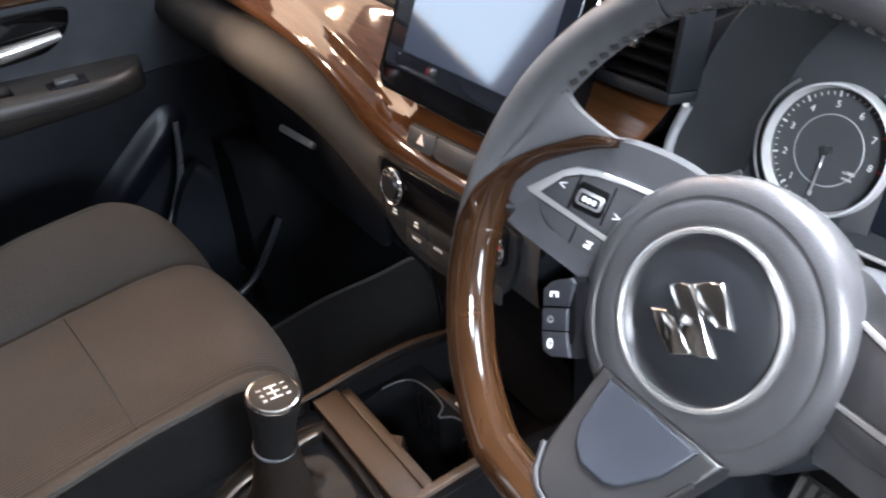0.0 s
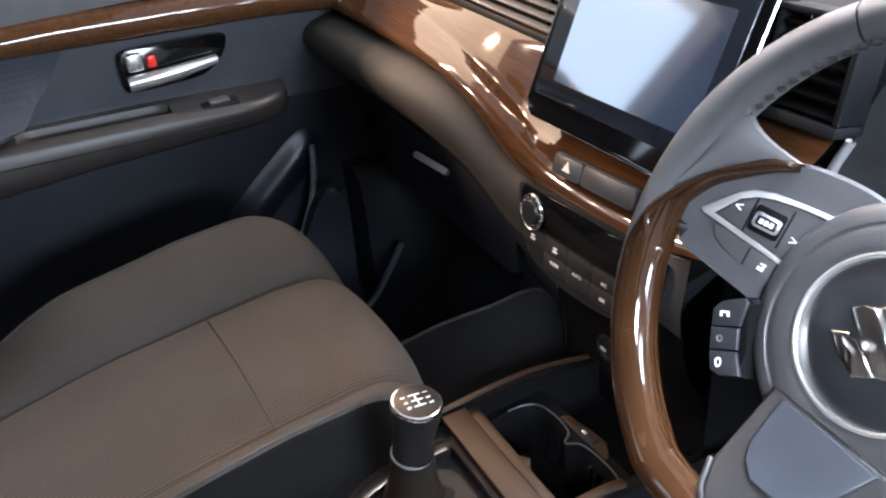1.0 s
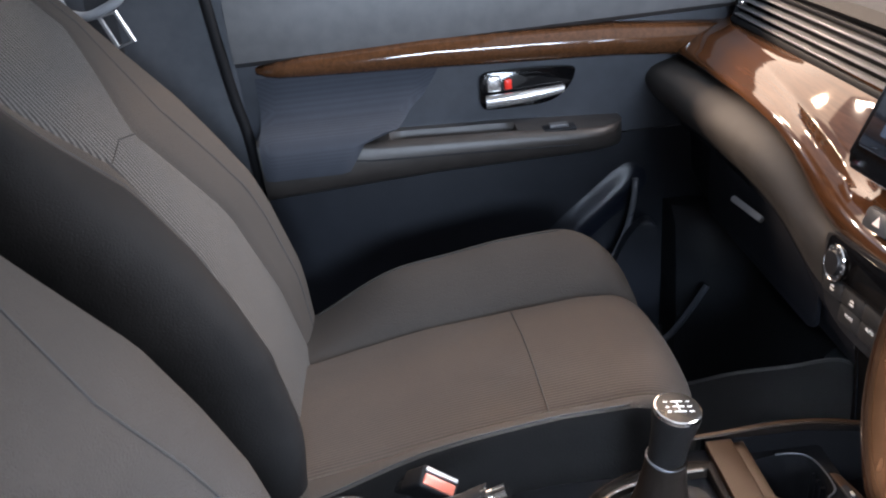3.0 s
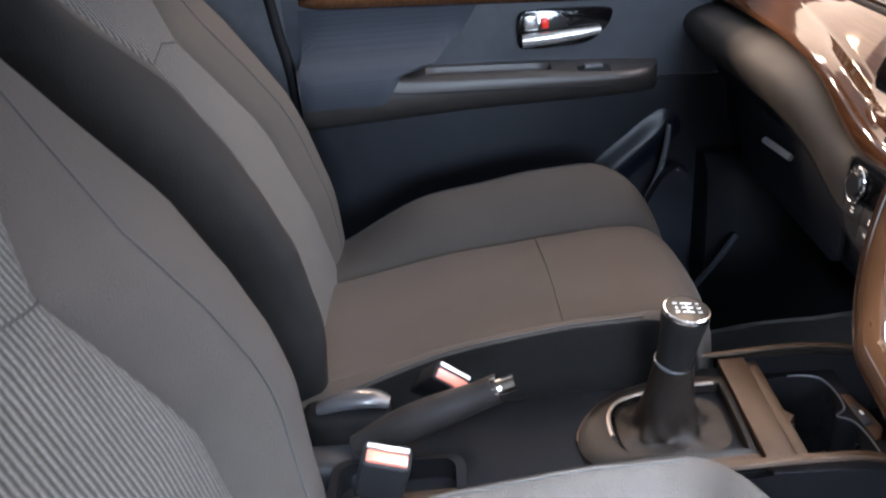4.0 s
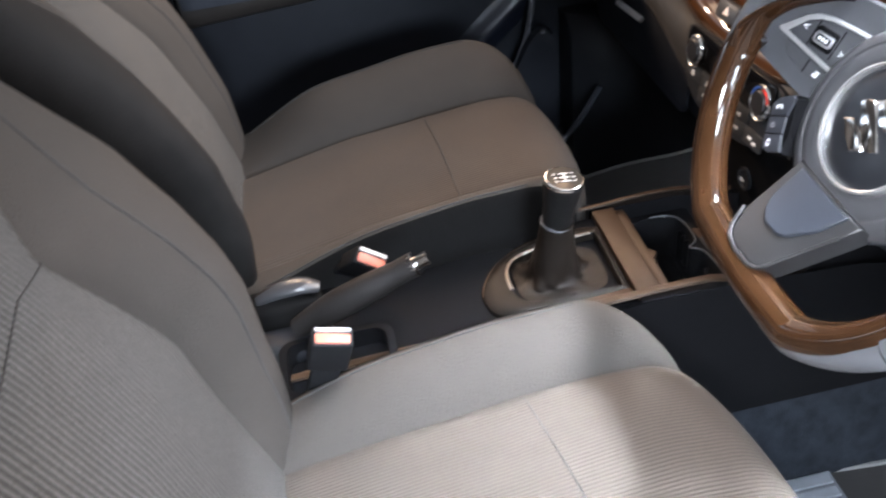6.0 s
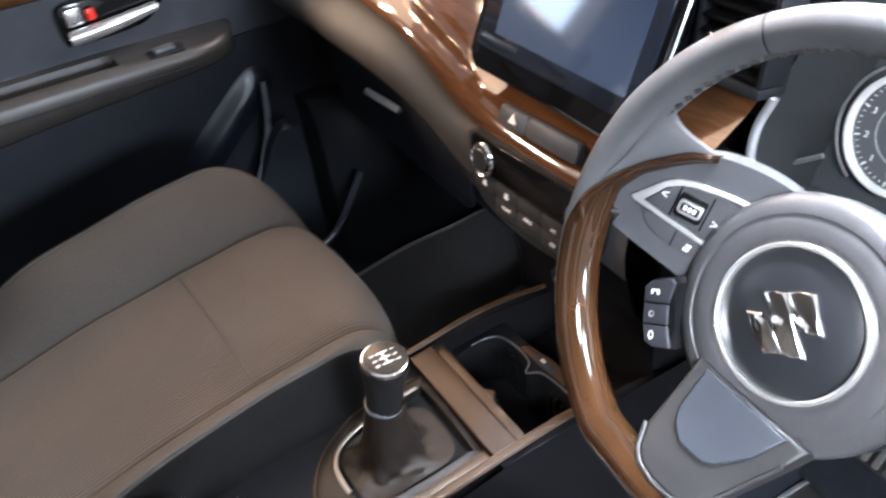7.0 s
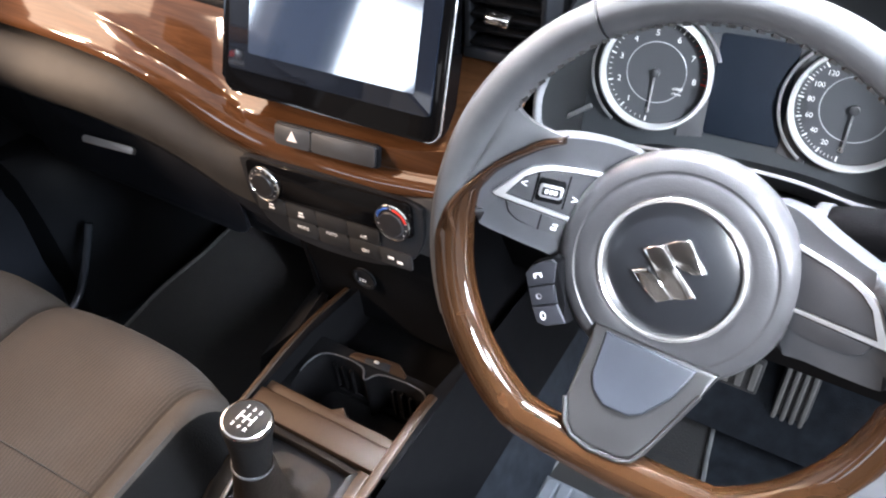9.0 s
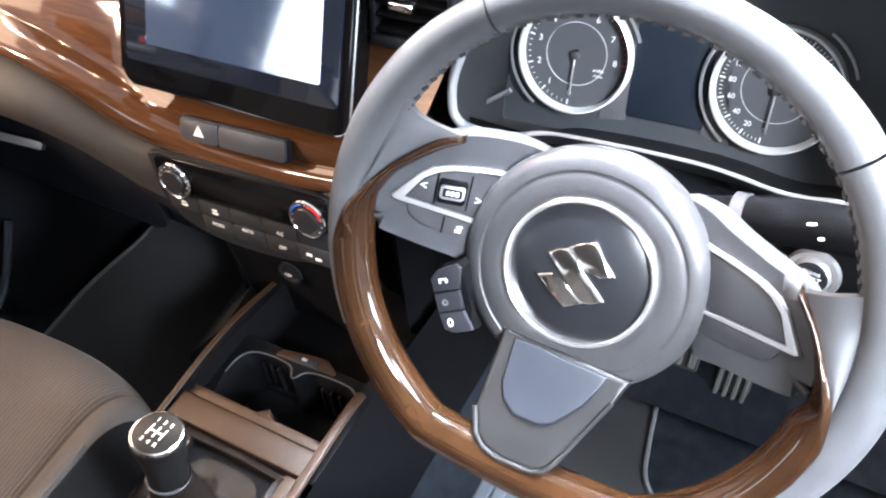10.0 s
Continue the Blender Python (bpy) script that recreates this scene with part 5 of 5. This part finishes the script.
part("collar", spun([(0.0190, 0.087), (0.0206, 0.0885), (0.0208, 0.0905), (0.0195, 0.092)], mg), M_GREYPLASTIC, gear)
kb = part("knob", spun([(0.0182, 0.088), (0.0188, 0.098), (0.0196, 0.112), (0.0212, 0.128), (0.0234, 0.142), (0.0242, 0.149), (0.0236, 0.155)], mg), material("knob_leather", (0.009, 0.0085, 0.0085), 0.5, spec=0.2, bump=0.4, bump_scale=500), gear, "black leather flared knob")
mtop = mg @ pose(0, 0, 0.1535) @ Matrix.Diagonal((0.89, 0.89, 1, 1))
part("knob_ring", spun([(0.0268, -0.004), (0.0270, 0.0), (0.0258, 0.0022), (0.0242, 0.0026)], mtop), M_CHROME, kb, "chrome ring")
part("knob_disc", spun([(0.0245, 0.0024), (0.012, 0.0032), (0, 0.0035)], mtop), material("knob_disc_black", (0.005, 0.005, 0.005), 0.25, spec=0.1, vary=0.02), kb, "black glossy shift pattern disc")
ms = mtop @ pose(0, 0, 0.0036)
part("shift_pattern", bars([(-0.008, 0, 0.0012, 0.013), (0, 0, 0.0012, 0.013), (0.008, 0, 0.0012, 0.013), (0, 0, 0.0172, 0.0012)], ms), M_WHITE, kb)
for s, x, y in (("1", -0.008, 0.0125), ("3", 0, 0.0125), ("5", 0.008, 0.0125), ("2", -0.008, -0.0125), ("4", 0, -0.0125), ("R", 0.008, -0.0125)):
    lettering(s, 0.0066, ms @ pose(x, y, 0), M_WHITE, kb, "numeral")

# ---- handbrake and belt buckles ----
hb = thing("handbrake", (0.05, -0.50, 0.34), "dark handbrake lever with a silver release button", "handbrake")
part("grip", tube(smooth_line([(0.052, -0.475, 0.378), (0.056, -0.43, 0.402), (0.061, -0.385, 0.424), (0.066, -0.335, 0.447)], 6), lambda k: 0.013 + 0.005 * math.sin(math.pi * min(1, k * 1.05)) + 0.002 * k, 14), M_STALK, hb, "brown-black grip")
part("cap", tube([(0.0655, -0.338, 0.446), (0.0675, -0.320, 0.454)], 0.0152, 16), M_STALK, hb, "brown-black cap")
part("cap_ring", tube([(0.0672, -0.3235, 0.4525), (0.0679, -0.318, 0.455)], 0.0150, 18), M_CHROME, hb, "chrome cap ring")
part("release_button", tube([(0.0675, -0.320, 0.454), (0.0695, -0.303, 0.462)], 0.0088, 14), M_CHROME, hb, "chrome release button")
part("base_gaiter", box((0.03, -0.60, 0.33), (0.080, -0.455, 0.372), 0.015, 3), M_BLACK, hb)


def buckle(at, ahead, label):
    b = thing("belt_buckle", at, label, "belt buckle", "front seat belt buckles")
    m = pose(*at, *ahead)
    part("housing", box((-0.022, -0.012, -0.055), (0.022, 0.012, 0.0), 0.004, 3, m), M_RUBBER, b, "black buckle housing")
    part("stalk", box((-0.016, -0.006, -0.15), (0.016, 0.006, -0.05), 0.003, 2, m), M_RUBBER, b)
    part("release_button", box((-0.0185, -0.009, -0.004), (0.0185, 0.003, 0.002), 0.002, 2, m), M_BUCKLE, b, "orange-red release button")
    part("slot", box((-0.019, 0.005, -0.003), (0.019, 0.010, 0.0015), 0.001, 1, m), M_SATIN, b)
    return b


buckle((0.004, -0.368, 0.424), (36, 36, 86), "black belt buckle with pale red button beside the passenger seat")
buckle((0.186, -0.424, 0.480), (16, 16, 88), "black belt buckle with orange button beside the driver seat")
cap = thing("recliner_cover", (0.0, -0.48, 0.38), "dark recliner cover with a glossy black cap", "cover")
part("cover", box((-0.022, -0.54, 0.32), (0.024, -0.440, 0.393), 0.014, 3), M_SIDE, cap)
part("cap", tube(smooth_line([(0.002, -0.520, 0.392), (0.003, -0.49, 0.402), (0.004, -0.462, 0.404), (0.006, -0.440, 0.398)], 5), lambda k: 0.005 + 0.010 * math.sin(math.pi * (0.15 + 0.7 * k)), 16, flat=0.62), material("cap_black", (0.04, 0.04, 0.043), 0.22, vary=0.02), cap, "black glossy cap")


# ---- front seats ----
def seat(xl, bl, br, xr, label, prof, push, skew, rear, rise=(1.0, 1.0), wide=(0.0, 0.0), dark=1.92):
    """A front seat between xl and xr, its cloth insert between bl and br."""
    xc = (xl + xr) / 2
    s = thing("front_seat", (xc, -0.3, 0.0), label, "seat", "front seats")

    def height(x, y):
        z = lerp([(-0.62, 0.34), (-0.54, 0.35), (-0.48, 0.362), (-0.36, 0.385), (-0.24, 0.402), (-0.15, 0.408), (-0.02, 0.402)], y)
        k = min(1, max(0, (y + 0.58) / 0.20))
        k = 0.032 * k * k * (3 - 2 * k)
        if x < bl:
            q = (bl - x) / (bl - xl)
        elif x > br:
            q = (x - br) / (xr - br)
        else:
            q = 0
            u = (x - bl) / (br - bl)
            z += 0.006 * math.sin(math.pi * u)
        z += k * rise[int(x > xc)] * math.sin(min(1, q / 0.62) * math.pi / 2) - 0.045 * max(0, (q - 0.62) / 0.38) ** 2.2
        z += 0.0012 * (math.sin(31 * x + 14 * y) + math.sin(23 * y - 17 * x + 1.0) * math.sin(9 * x + 2))
        z += 0.010 * math.exp(-((y + 0.16) / 0.09) ** 2) * math.sin(math.pi * min(1, max(0, (x - bl) / (br - bl))))
        return z - 0.007 * math.exp(-((x - bl) / 0.009) ** 2) - 0.004 * math.exp(-((x - br) / 0.005) ** 2)

    def front(x):
        u = (x - xc) / ((xr - xl) / 2)
        return -0.052 - 0.072 * abs(u) ** 3.5

    def strip_row(x):
        f0 = front(x)
        r = [(x, y, height(x, y)) for y in np.linspace(rear, f0 - 0.055, 40)]
        z1 = height(x, f0 - 0.055)
        for a in np.linspace(0.12, math.pi / 2, 9):
            r.append((x, f0 - 0.055 + 0.065 * math.sin(a), z1 - 0.075 * (1 - math.cos(a))))
        r += [(x, f0, z1 - 0.13), (x, f0 - 0.03, z1 - 0.20)]
        return [(p[0], p[1] + skew * (p[0] - bl), p[2]) for p in r]

    def strip(x0, x1, nx):
        return loft([strip_row(x) for x in np.linspace(x0, x1, nx)])

    cu = part("cushion", strip(bl, br, 21), M_CLOTH, s, "ribbed grey cloth cushion with a cross seam")
    for x0, x1 in ((bl - 0.72 * (bl - xl), bl), (br, br + 0.72 * (xr - br))):
        part("cushion_bolster", strip(x0, x1, 13), M_BOLSTER, s, "smooth grey side bolster")
    for x, d in ((xl, -1), (xr, 1)):
        qs = 0.72
        x0 = bl - qs * (bl - xl) if d < 0 else br + qs * (xr - br)
        part("cushion_edge", strip(x0, x, 9), M_SIDE, s, "charcoal vinyl cushion edge")
        rows = []
        for p in strip_row(x):
            rows.append([p, (p[0] + d * 0.006, p[1], p[2] - 0.02), (p[0] + d * 0.010, p[1], max(0.16, p[2] - 0.07)), (p[0] + d * 0.002, p[1] - 0.01, 0.15), (p[0] - d * 0.03, p[1] - 0.03, 0.08)])
        part("cushion_side", loft(rows), M_SIDE, s, "charcoal vinyl cushion side")
        xs = (bl - 0.66 * (bl - xl)) if d < 0 else (br + 0.66 * (xr - br))
        part("piping", tube([(xs, y + skew * (xs - bl), height(xs, y) + 0.0004) for y in np.linspace(-0.53, front(xs) - 0.06, 24)], 0.0014, 6), M_THREAD, s)
    # cross seam thread
    part("cross_seam", tube([(x, -0.243 + skew * (x - bl), height(x, -0.243) + 0.0002) for x in np.linspace(bl + 0.006, br - 0.006, 20)], 0.0010, 6), M_THREAD, cu)
    # backrest
    half = [(0.34, 0.205), (0.42, 0.225), (0.60, 0.238), (0.727, 0.225), (0.80, 0.205), (0.85, 0.19), (0.93, 0.165), (0.97, 0.13)]
    inn = [(0.34, 0.128), (0.57, 0.120), (0.66, 0.085), (0.725, 0.057), (0.735, 0.057), (0.80, 0.104), (0.85, 0.135), (0.97, 0.10)]
    amp = [(0.34, 0.012), (0.42, 0.032), (0.55, 0.052), (0.66, 0.048), (0.727, 0.036), (0.80, 0.018), (0.85, 0.010), (0.97, 0.002)]
    zs = np.linspace(0.34, 0.97, 44)

    def bpt(z, u):
        """u: -1..1 across the insert, beyond that the bolsters to -2..2."""
        h, i = lerp(half, z), lerp(inn, z)
        i = min(i + wide[int(u > 0)], h - 0.03)
        y0 = lerp(prof, z)
        if abs(u) <= 1:
            return (xc + u * i, y0 + 0.004 * math.cos(u * math.pi / 2) - 0.003 * (abs(u) > 0.97), z)
        q = abs(u) - 1
        f = math.sin(min(1, q / 0.72) * math.pi / 2) - 0.5 * max(0, (q - 0.72) / 0.28) ** 2
        return (xc + math.copysign(i + (h - i) * min(1, q * 1.02), u), y0 + lerp(amp, z) * f * push[int(u > 0)], z)

    part("back_insert", loft([[bpt(z, u) for u in np.linspace(-1, 1, 17)] for z in zs]), M_BACKCLOTH, s, "coarsely ribbed grey cloth back panel")
    for d in (-1, 1):
        part("back_bolster", loft([[bpt(z, d * u) for u in np.linspace(1, dark if d > 0 else 1.92, 15)] for z in zs]), M_BOLSTER, s, "smooth grey back bolster")
        rows = []
        for z in zs:
            p, e = bpt(z, d * 1.92), bpt(z, d * 2)
            # beyond dark, the right bolster has the same charcoal as the back side
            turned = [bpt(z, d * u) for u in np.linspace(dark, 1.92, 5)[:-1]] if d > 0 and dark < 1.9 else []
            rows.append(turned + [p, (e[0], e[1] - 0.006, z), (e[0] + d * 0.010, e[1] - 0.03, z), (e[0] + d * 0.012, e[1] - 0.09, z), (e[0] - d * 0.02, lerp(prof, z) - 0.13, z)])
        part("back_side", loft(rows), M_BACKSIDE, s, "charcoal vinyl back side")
        part("back_piping", tube([bpt(z, d * 1.45) for z in zs], 0.0014, 6), M_THREAD, s)
    # chevron seam over the insert
    part("chevron_seam", tube([(p[0], p[1] + 0.001, p[2]) for p in (bpt(0.731 + 0.012 * (1 - abs(u)), u * 0.98) for u in np.linspace(-1, 1, 21))], 0.0009, 6), M_THREAD, s)
    rows = [[(xc + u * (lerp(half, z) - 0.02), lerp(prof, z) - 0.13, z) for u in np.linspace(-1, 1, 9)] for z in zs]
    part("back_shell", loft(rows), M_SIDE, s, "charcoal seat back shell")
    # top roll closes the backrest
    rows = [[(xc + u * 0.14, lerp(prof, 0.97) - 0.065 + 0.065 * math.cos(a), 0.97 + 0.03 * math.sin(a) * (1 - 0.4 * abs(u))) for a in np.linspace(0, math.pi, 9)] for u in np.linspace(-1, 1, 9)]
    part("back_top", loft(rows), M_BOLSTER, s)
    part("seat_frame", box((xl + 0.05, -0.52, 0.03), (xr - 0.05, -0.14, 0.24), 0.01), M_BLACK, s)
    return s


UPRIGHT = [(0.34, -0.500), (0.40, -0.515), (0.47, -0.532), (0.60, -0.558), (0.727, -0.597), (0.85, -0.655), (0.97, -0.725)]
RECLINED = [(0.34, -0.545), (0.45, -0.568), (0.60, -0.622), (0.727, -0.690), (0.85, -0.765), (0.97, -0.845)]
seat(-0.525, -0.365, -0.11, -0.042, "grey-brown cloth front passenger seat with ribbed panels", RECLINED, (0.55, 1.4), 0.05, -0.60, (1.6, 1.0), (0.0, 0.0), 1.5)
seat(0.135, 0.246, 0.50, 0.605, "grey cloth driver seat with ribbed panels beside the console", UPRIGHT, (1.0, 0.7), 0.15, -0.54, (1.0, 1.0), (0.0, 0.10))

# ---- footwell: bolster, mats, pedals ----
fb = thing("footwell_cover", (-0.2, 0.2, 0.2), "dark carpeted side cover beside the passenger footwell", "cover")
bm = loft([[(-0.13, 0.10, 0.30), (-0.13, 0.22, 0.33), (-0.13, 0.40, 0.36)], [(-0.20, 0.08, 0.22), (-0.20, 0.22, 0.24), (-0.20, 0.42, 0.26)], [(-0.24, 0.06, 0.06), (-0.25, 0.22, 0.07), (-0.26, 0.44, 0.10)]], thick=0.01)
part("cover", bm, material("blue_black_carpet", (0.014, 0.016, 0.022), 0.8, bump=0.6, bump_scale=400), fb)
fm = thing("floor_mat", (0.36, 0.25, 0.004), "dark rubber driver floor mat with a pale edge", "mat")
om = smooth_line([(0.20, -0.05, 0), (0.52, -0.05, 0), (0.56, 0.1, 0), (0.47, 0.22, 0), (0.40, 0.28, 0), (0.382, 0.34, 0), (0.372, 0.40, 0), (0.362, 0.46, 0), (0.34, 0.50, 0), (0.22, 0.50, 0), (0.19, 0.3, 0)], 5, True)
part("sheet", plate([(p.x, p.y) for p in om], 0.008, pose(0, 0, 0.002), 0.002), M_MAT, fm)
part("edging", tube([(p.x, p.y, 0.010) for p in om], 0.004, 6, True), material("grey_edging", (0.12, 0.12, 0.12), 0.7), fm)

hp = part("heel_pad", box((0.150, -0.06, 0.010), (0.345, 0.215, 0.016), 0.003), material("blue_grey_rubber", (0.17, 0.185, 0.21), 0.7, bump=0.3), fm, "blue-grey ribbed heel pad")
part("pad_border", box((0.150, -0.06, 0.015), (0.182, 0.215, 0.019), 0.002), material("pale_rubber", (0.26, 0.28, 0.30), 0.7), hp)
for i in range(7):
    part("pad_rib", box((0.188 + 0.022 * i, -0.055, 0.015), (0.206 + 0.022 * i, 0.21, 0.0185), 0.0015, 1), bpy.data.materials["blue_grey_rubber"], hp)


pm = thing("floor_mat", (-0.5, 0.2, 0.05), "dark blue-black passenger floor mat in the footwell", "mat")
om = smooth_line([(-0.53, -0.05, 0), (-0.55, 0.13, 0), (-0.52, 0.27, 0), (-0.48, 0.37, 0), (-0.29, 0.36, 0), (-0.26, 0.10, 0), (-0.27, -0.05, 0)], 5, True)
part("sheet", plate([(p.x, p.y) for p in om], 0.008, pose(0, 0, 0.045, 12), 0.002), material("blue_black_mat", (0.036, 0.035, 0.036), 0.9, bump=0.8, bump_scale=350), pm)
part("edging", tube([pose(0, 0, 0.045, 12) @ Vector((p.x, p.y, 0.008)) for p in om], 0.004, 6, True), bpy.data.materials["grey_edging"], pm)


def pedal(name, at, w, h, ribs, tilt, label):
    p = thing(name, at, label, "pedal")
    m = pose(*at, tilt)
    part("pad", box((-w / 2, 0, 0), (w / 2, h, 0.012), 0.004, 2, m), M_MAT, p)
    for i in range(ribs):
        x = -w / 2 + w * (i + 0.5) / ribs
        part("rib", box((x - w / ribs * 0.28, 0.006, 0.010), (x + w / ribs * 0.28, h - 0.006, 0.0155), 0.0015, 1, m), material("pedal_rubber", (0.10, 0.095, 0.09), 0.7) if i == 0 else bpy.data.materials["pedal_rubber"], p)
    part("arm", tube([m @ Vector(q) for q in ((0, h * 0.8, 0.0), (0, h + 0.06, -0.06), (0, h + 0.16, -0.08))], 0.007, 8), M_BLACK, p)
    return p


pedal("accelerator_pedal", (0.462, 0.435, 0.01), 0.052, 0.135, 4, 62, "ribbed grey accelerator pedal")
pedal("brake_pedal", (0.375, 0.42, 0.12), 0.075, 0.055, 4, 60, "ribbed grey brake pedal")
pedal("clutch_pedal", (0.265, 0.42, 0.12), 0.065, 0.055, 4, 60, "ribbed grey clutch pedal")

# ---- belts and driver's door pillar ----
tg = thing("seat_belt", (-0.70, -0.74, 0.8), "grey seat belt with a steel tongue hanging at the door pillar", "seat belt")
part("webbing", loft([[(-0.728, -0.80 + d, 1.20), (-0.715, -0.80 + d, 0.98), (-0.696, -0.812 + d, 0.83), (-0.70, -0.82 + d, 0.5), (-0.70, -0.82 + d, 0.1)] for d in (-0.022, 0.022)], thick=0.0015), material("belt_webbing", (0.03, 0.03, 0.033), 0.8, bump=0.5), tg)
part("tongue_grip", tube(smooth_line([(-0.688, -0.868, 0.846), (-0.684, -0.858, 0.826), (-0.682, -0.83, 0.818), (-0.682, -0.80, 0.826), (-0.684, -0.776, 0.838), (-0.688, -0.768, 0.856)], 6), 0.0075, 10, up=(1, 0, 0)), material("tongue_grip_plastic", (0.30, 0.31, 0.33), 0.4), tg, "pale grey curved tongue grip")
part("tongue", tube([(-0.683, -0.812, 0.814), (-0.683, -0.786, 0.820), (-0.680, -0.768, 0.774), (-0.680, -0.794, 0.766)], 0.0042, 6, True, up=(1, 0, 0)), M_SATIN, tg, "slotted steel tongue")
ab = thing("belt_anchor", (-0.55, -0.52, 0.30), "pale belt anchor beside the passenger seat", "belt anchor")
part("bracket", box((-0.565, -0.545, 0.27), (-0.535, -0.51, 0.315), 0.006, 2), M_IVORY, ab)
pl = thing("pillar_right", (0.73, -0.55, 0.4), "grey driver's door pillar with ivory edge and dark seals", "pillar", kind="structure")
lean = lambda z: 0.03 * (z - 0.88)
part("trim", loft([[(0.700, -0.512 + lean(z), z), (0.7125, -0.484 + lean(z), z), (0.728, -0.480 + lean(z), z), (0.738, -0.484 + lean(z), z), (0.744, -0.52 + lean(z), z), (0.744, -0.60, z), (0.70, -0.66, z)] for z in np.linspace(-0.05, 1.28, 8)], closed=True, cap=True), M_PILLAR, pl, "grey pillar trim")
part("edge_strip", tube([(0.7135, -0.4812 + lean(z), z) for z in np.linspace(-0.05, 1.28, 6)], 0.0016, 8), M_IVORY, pl, "ivory trim edge")
part("seal", tube([(0.745, -0.486 + lean(z), z) for z in np.linspace(-0.05, 1.28, 6)], 0.0055, 10), M_RUBBER, pl, "dark door seal")
part("door_jamb", loft([[(0.751, -0.492 + lean(z), z), (0.772, -0.490 + lean(z), z), (0.80, -0.505 + lean(z), z), (0.83, -0.56, z), (0.83, -0.9, z)] for z in (-0.2, 0.5, 0.88, 1.28)], thick=0.01), material("silver_body_paint", (0.30, 0.32, 0.37), 0.35, metal=0.4, coat=0.5), pl, "silver painted door jamb")
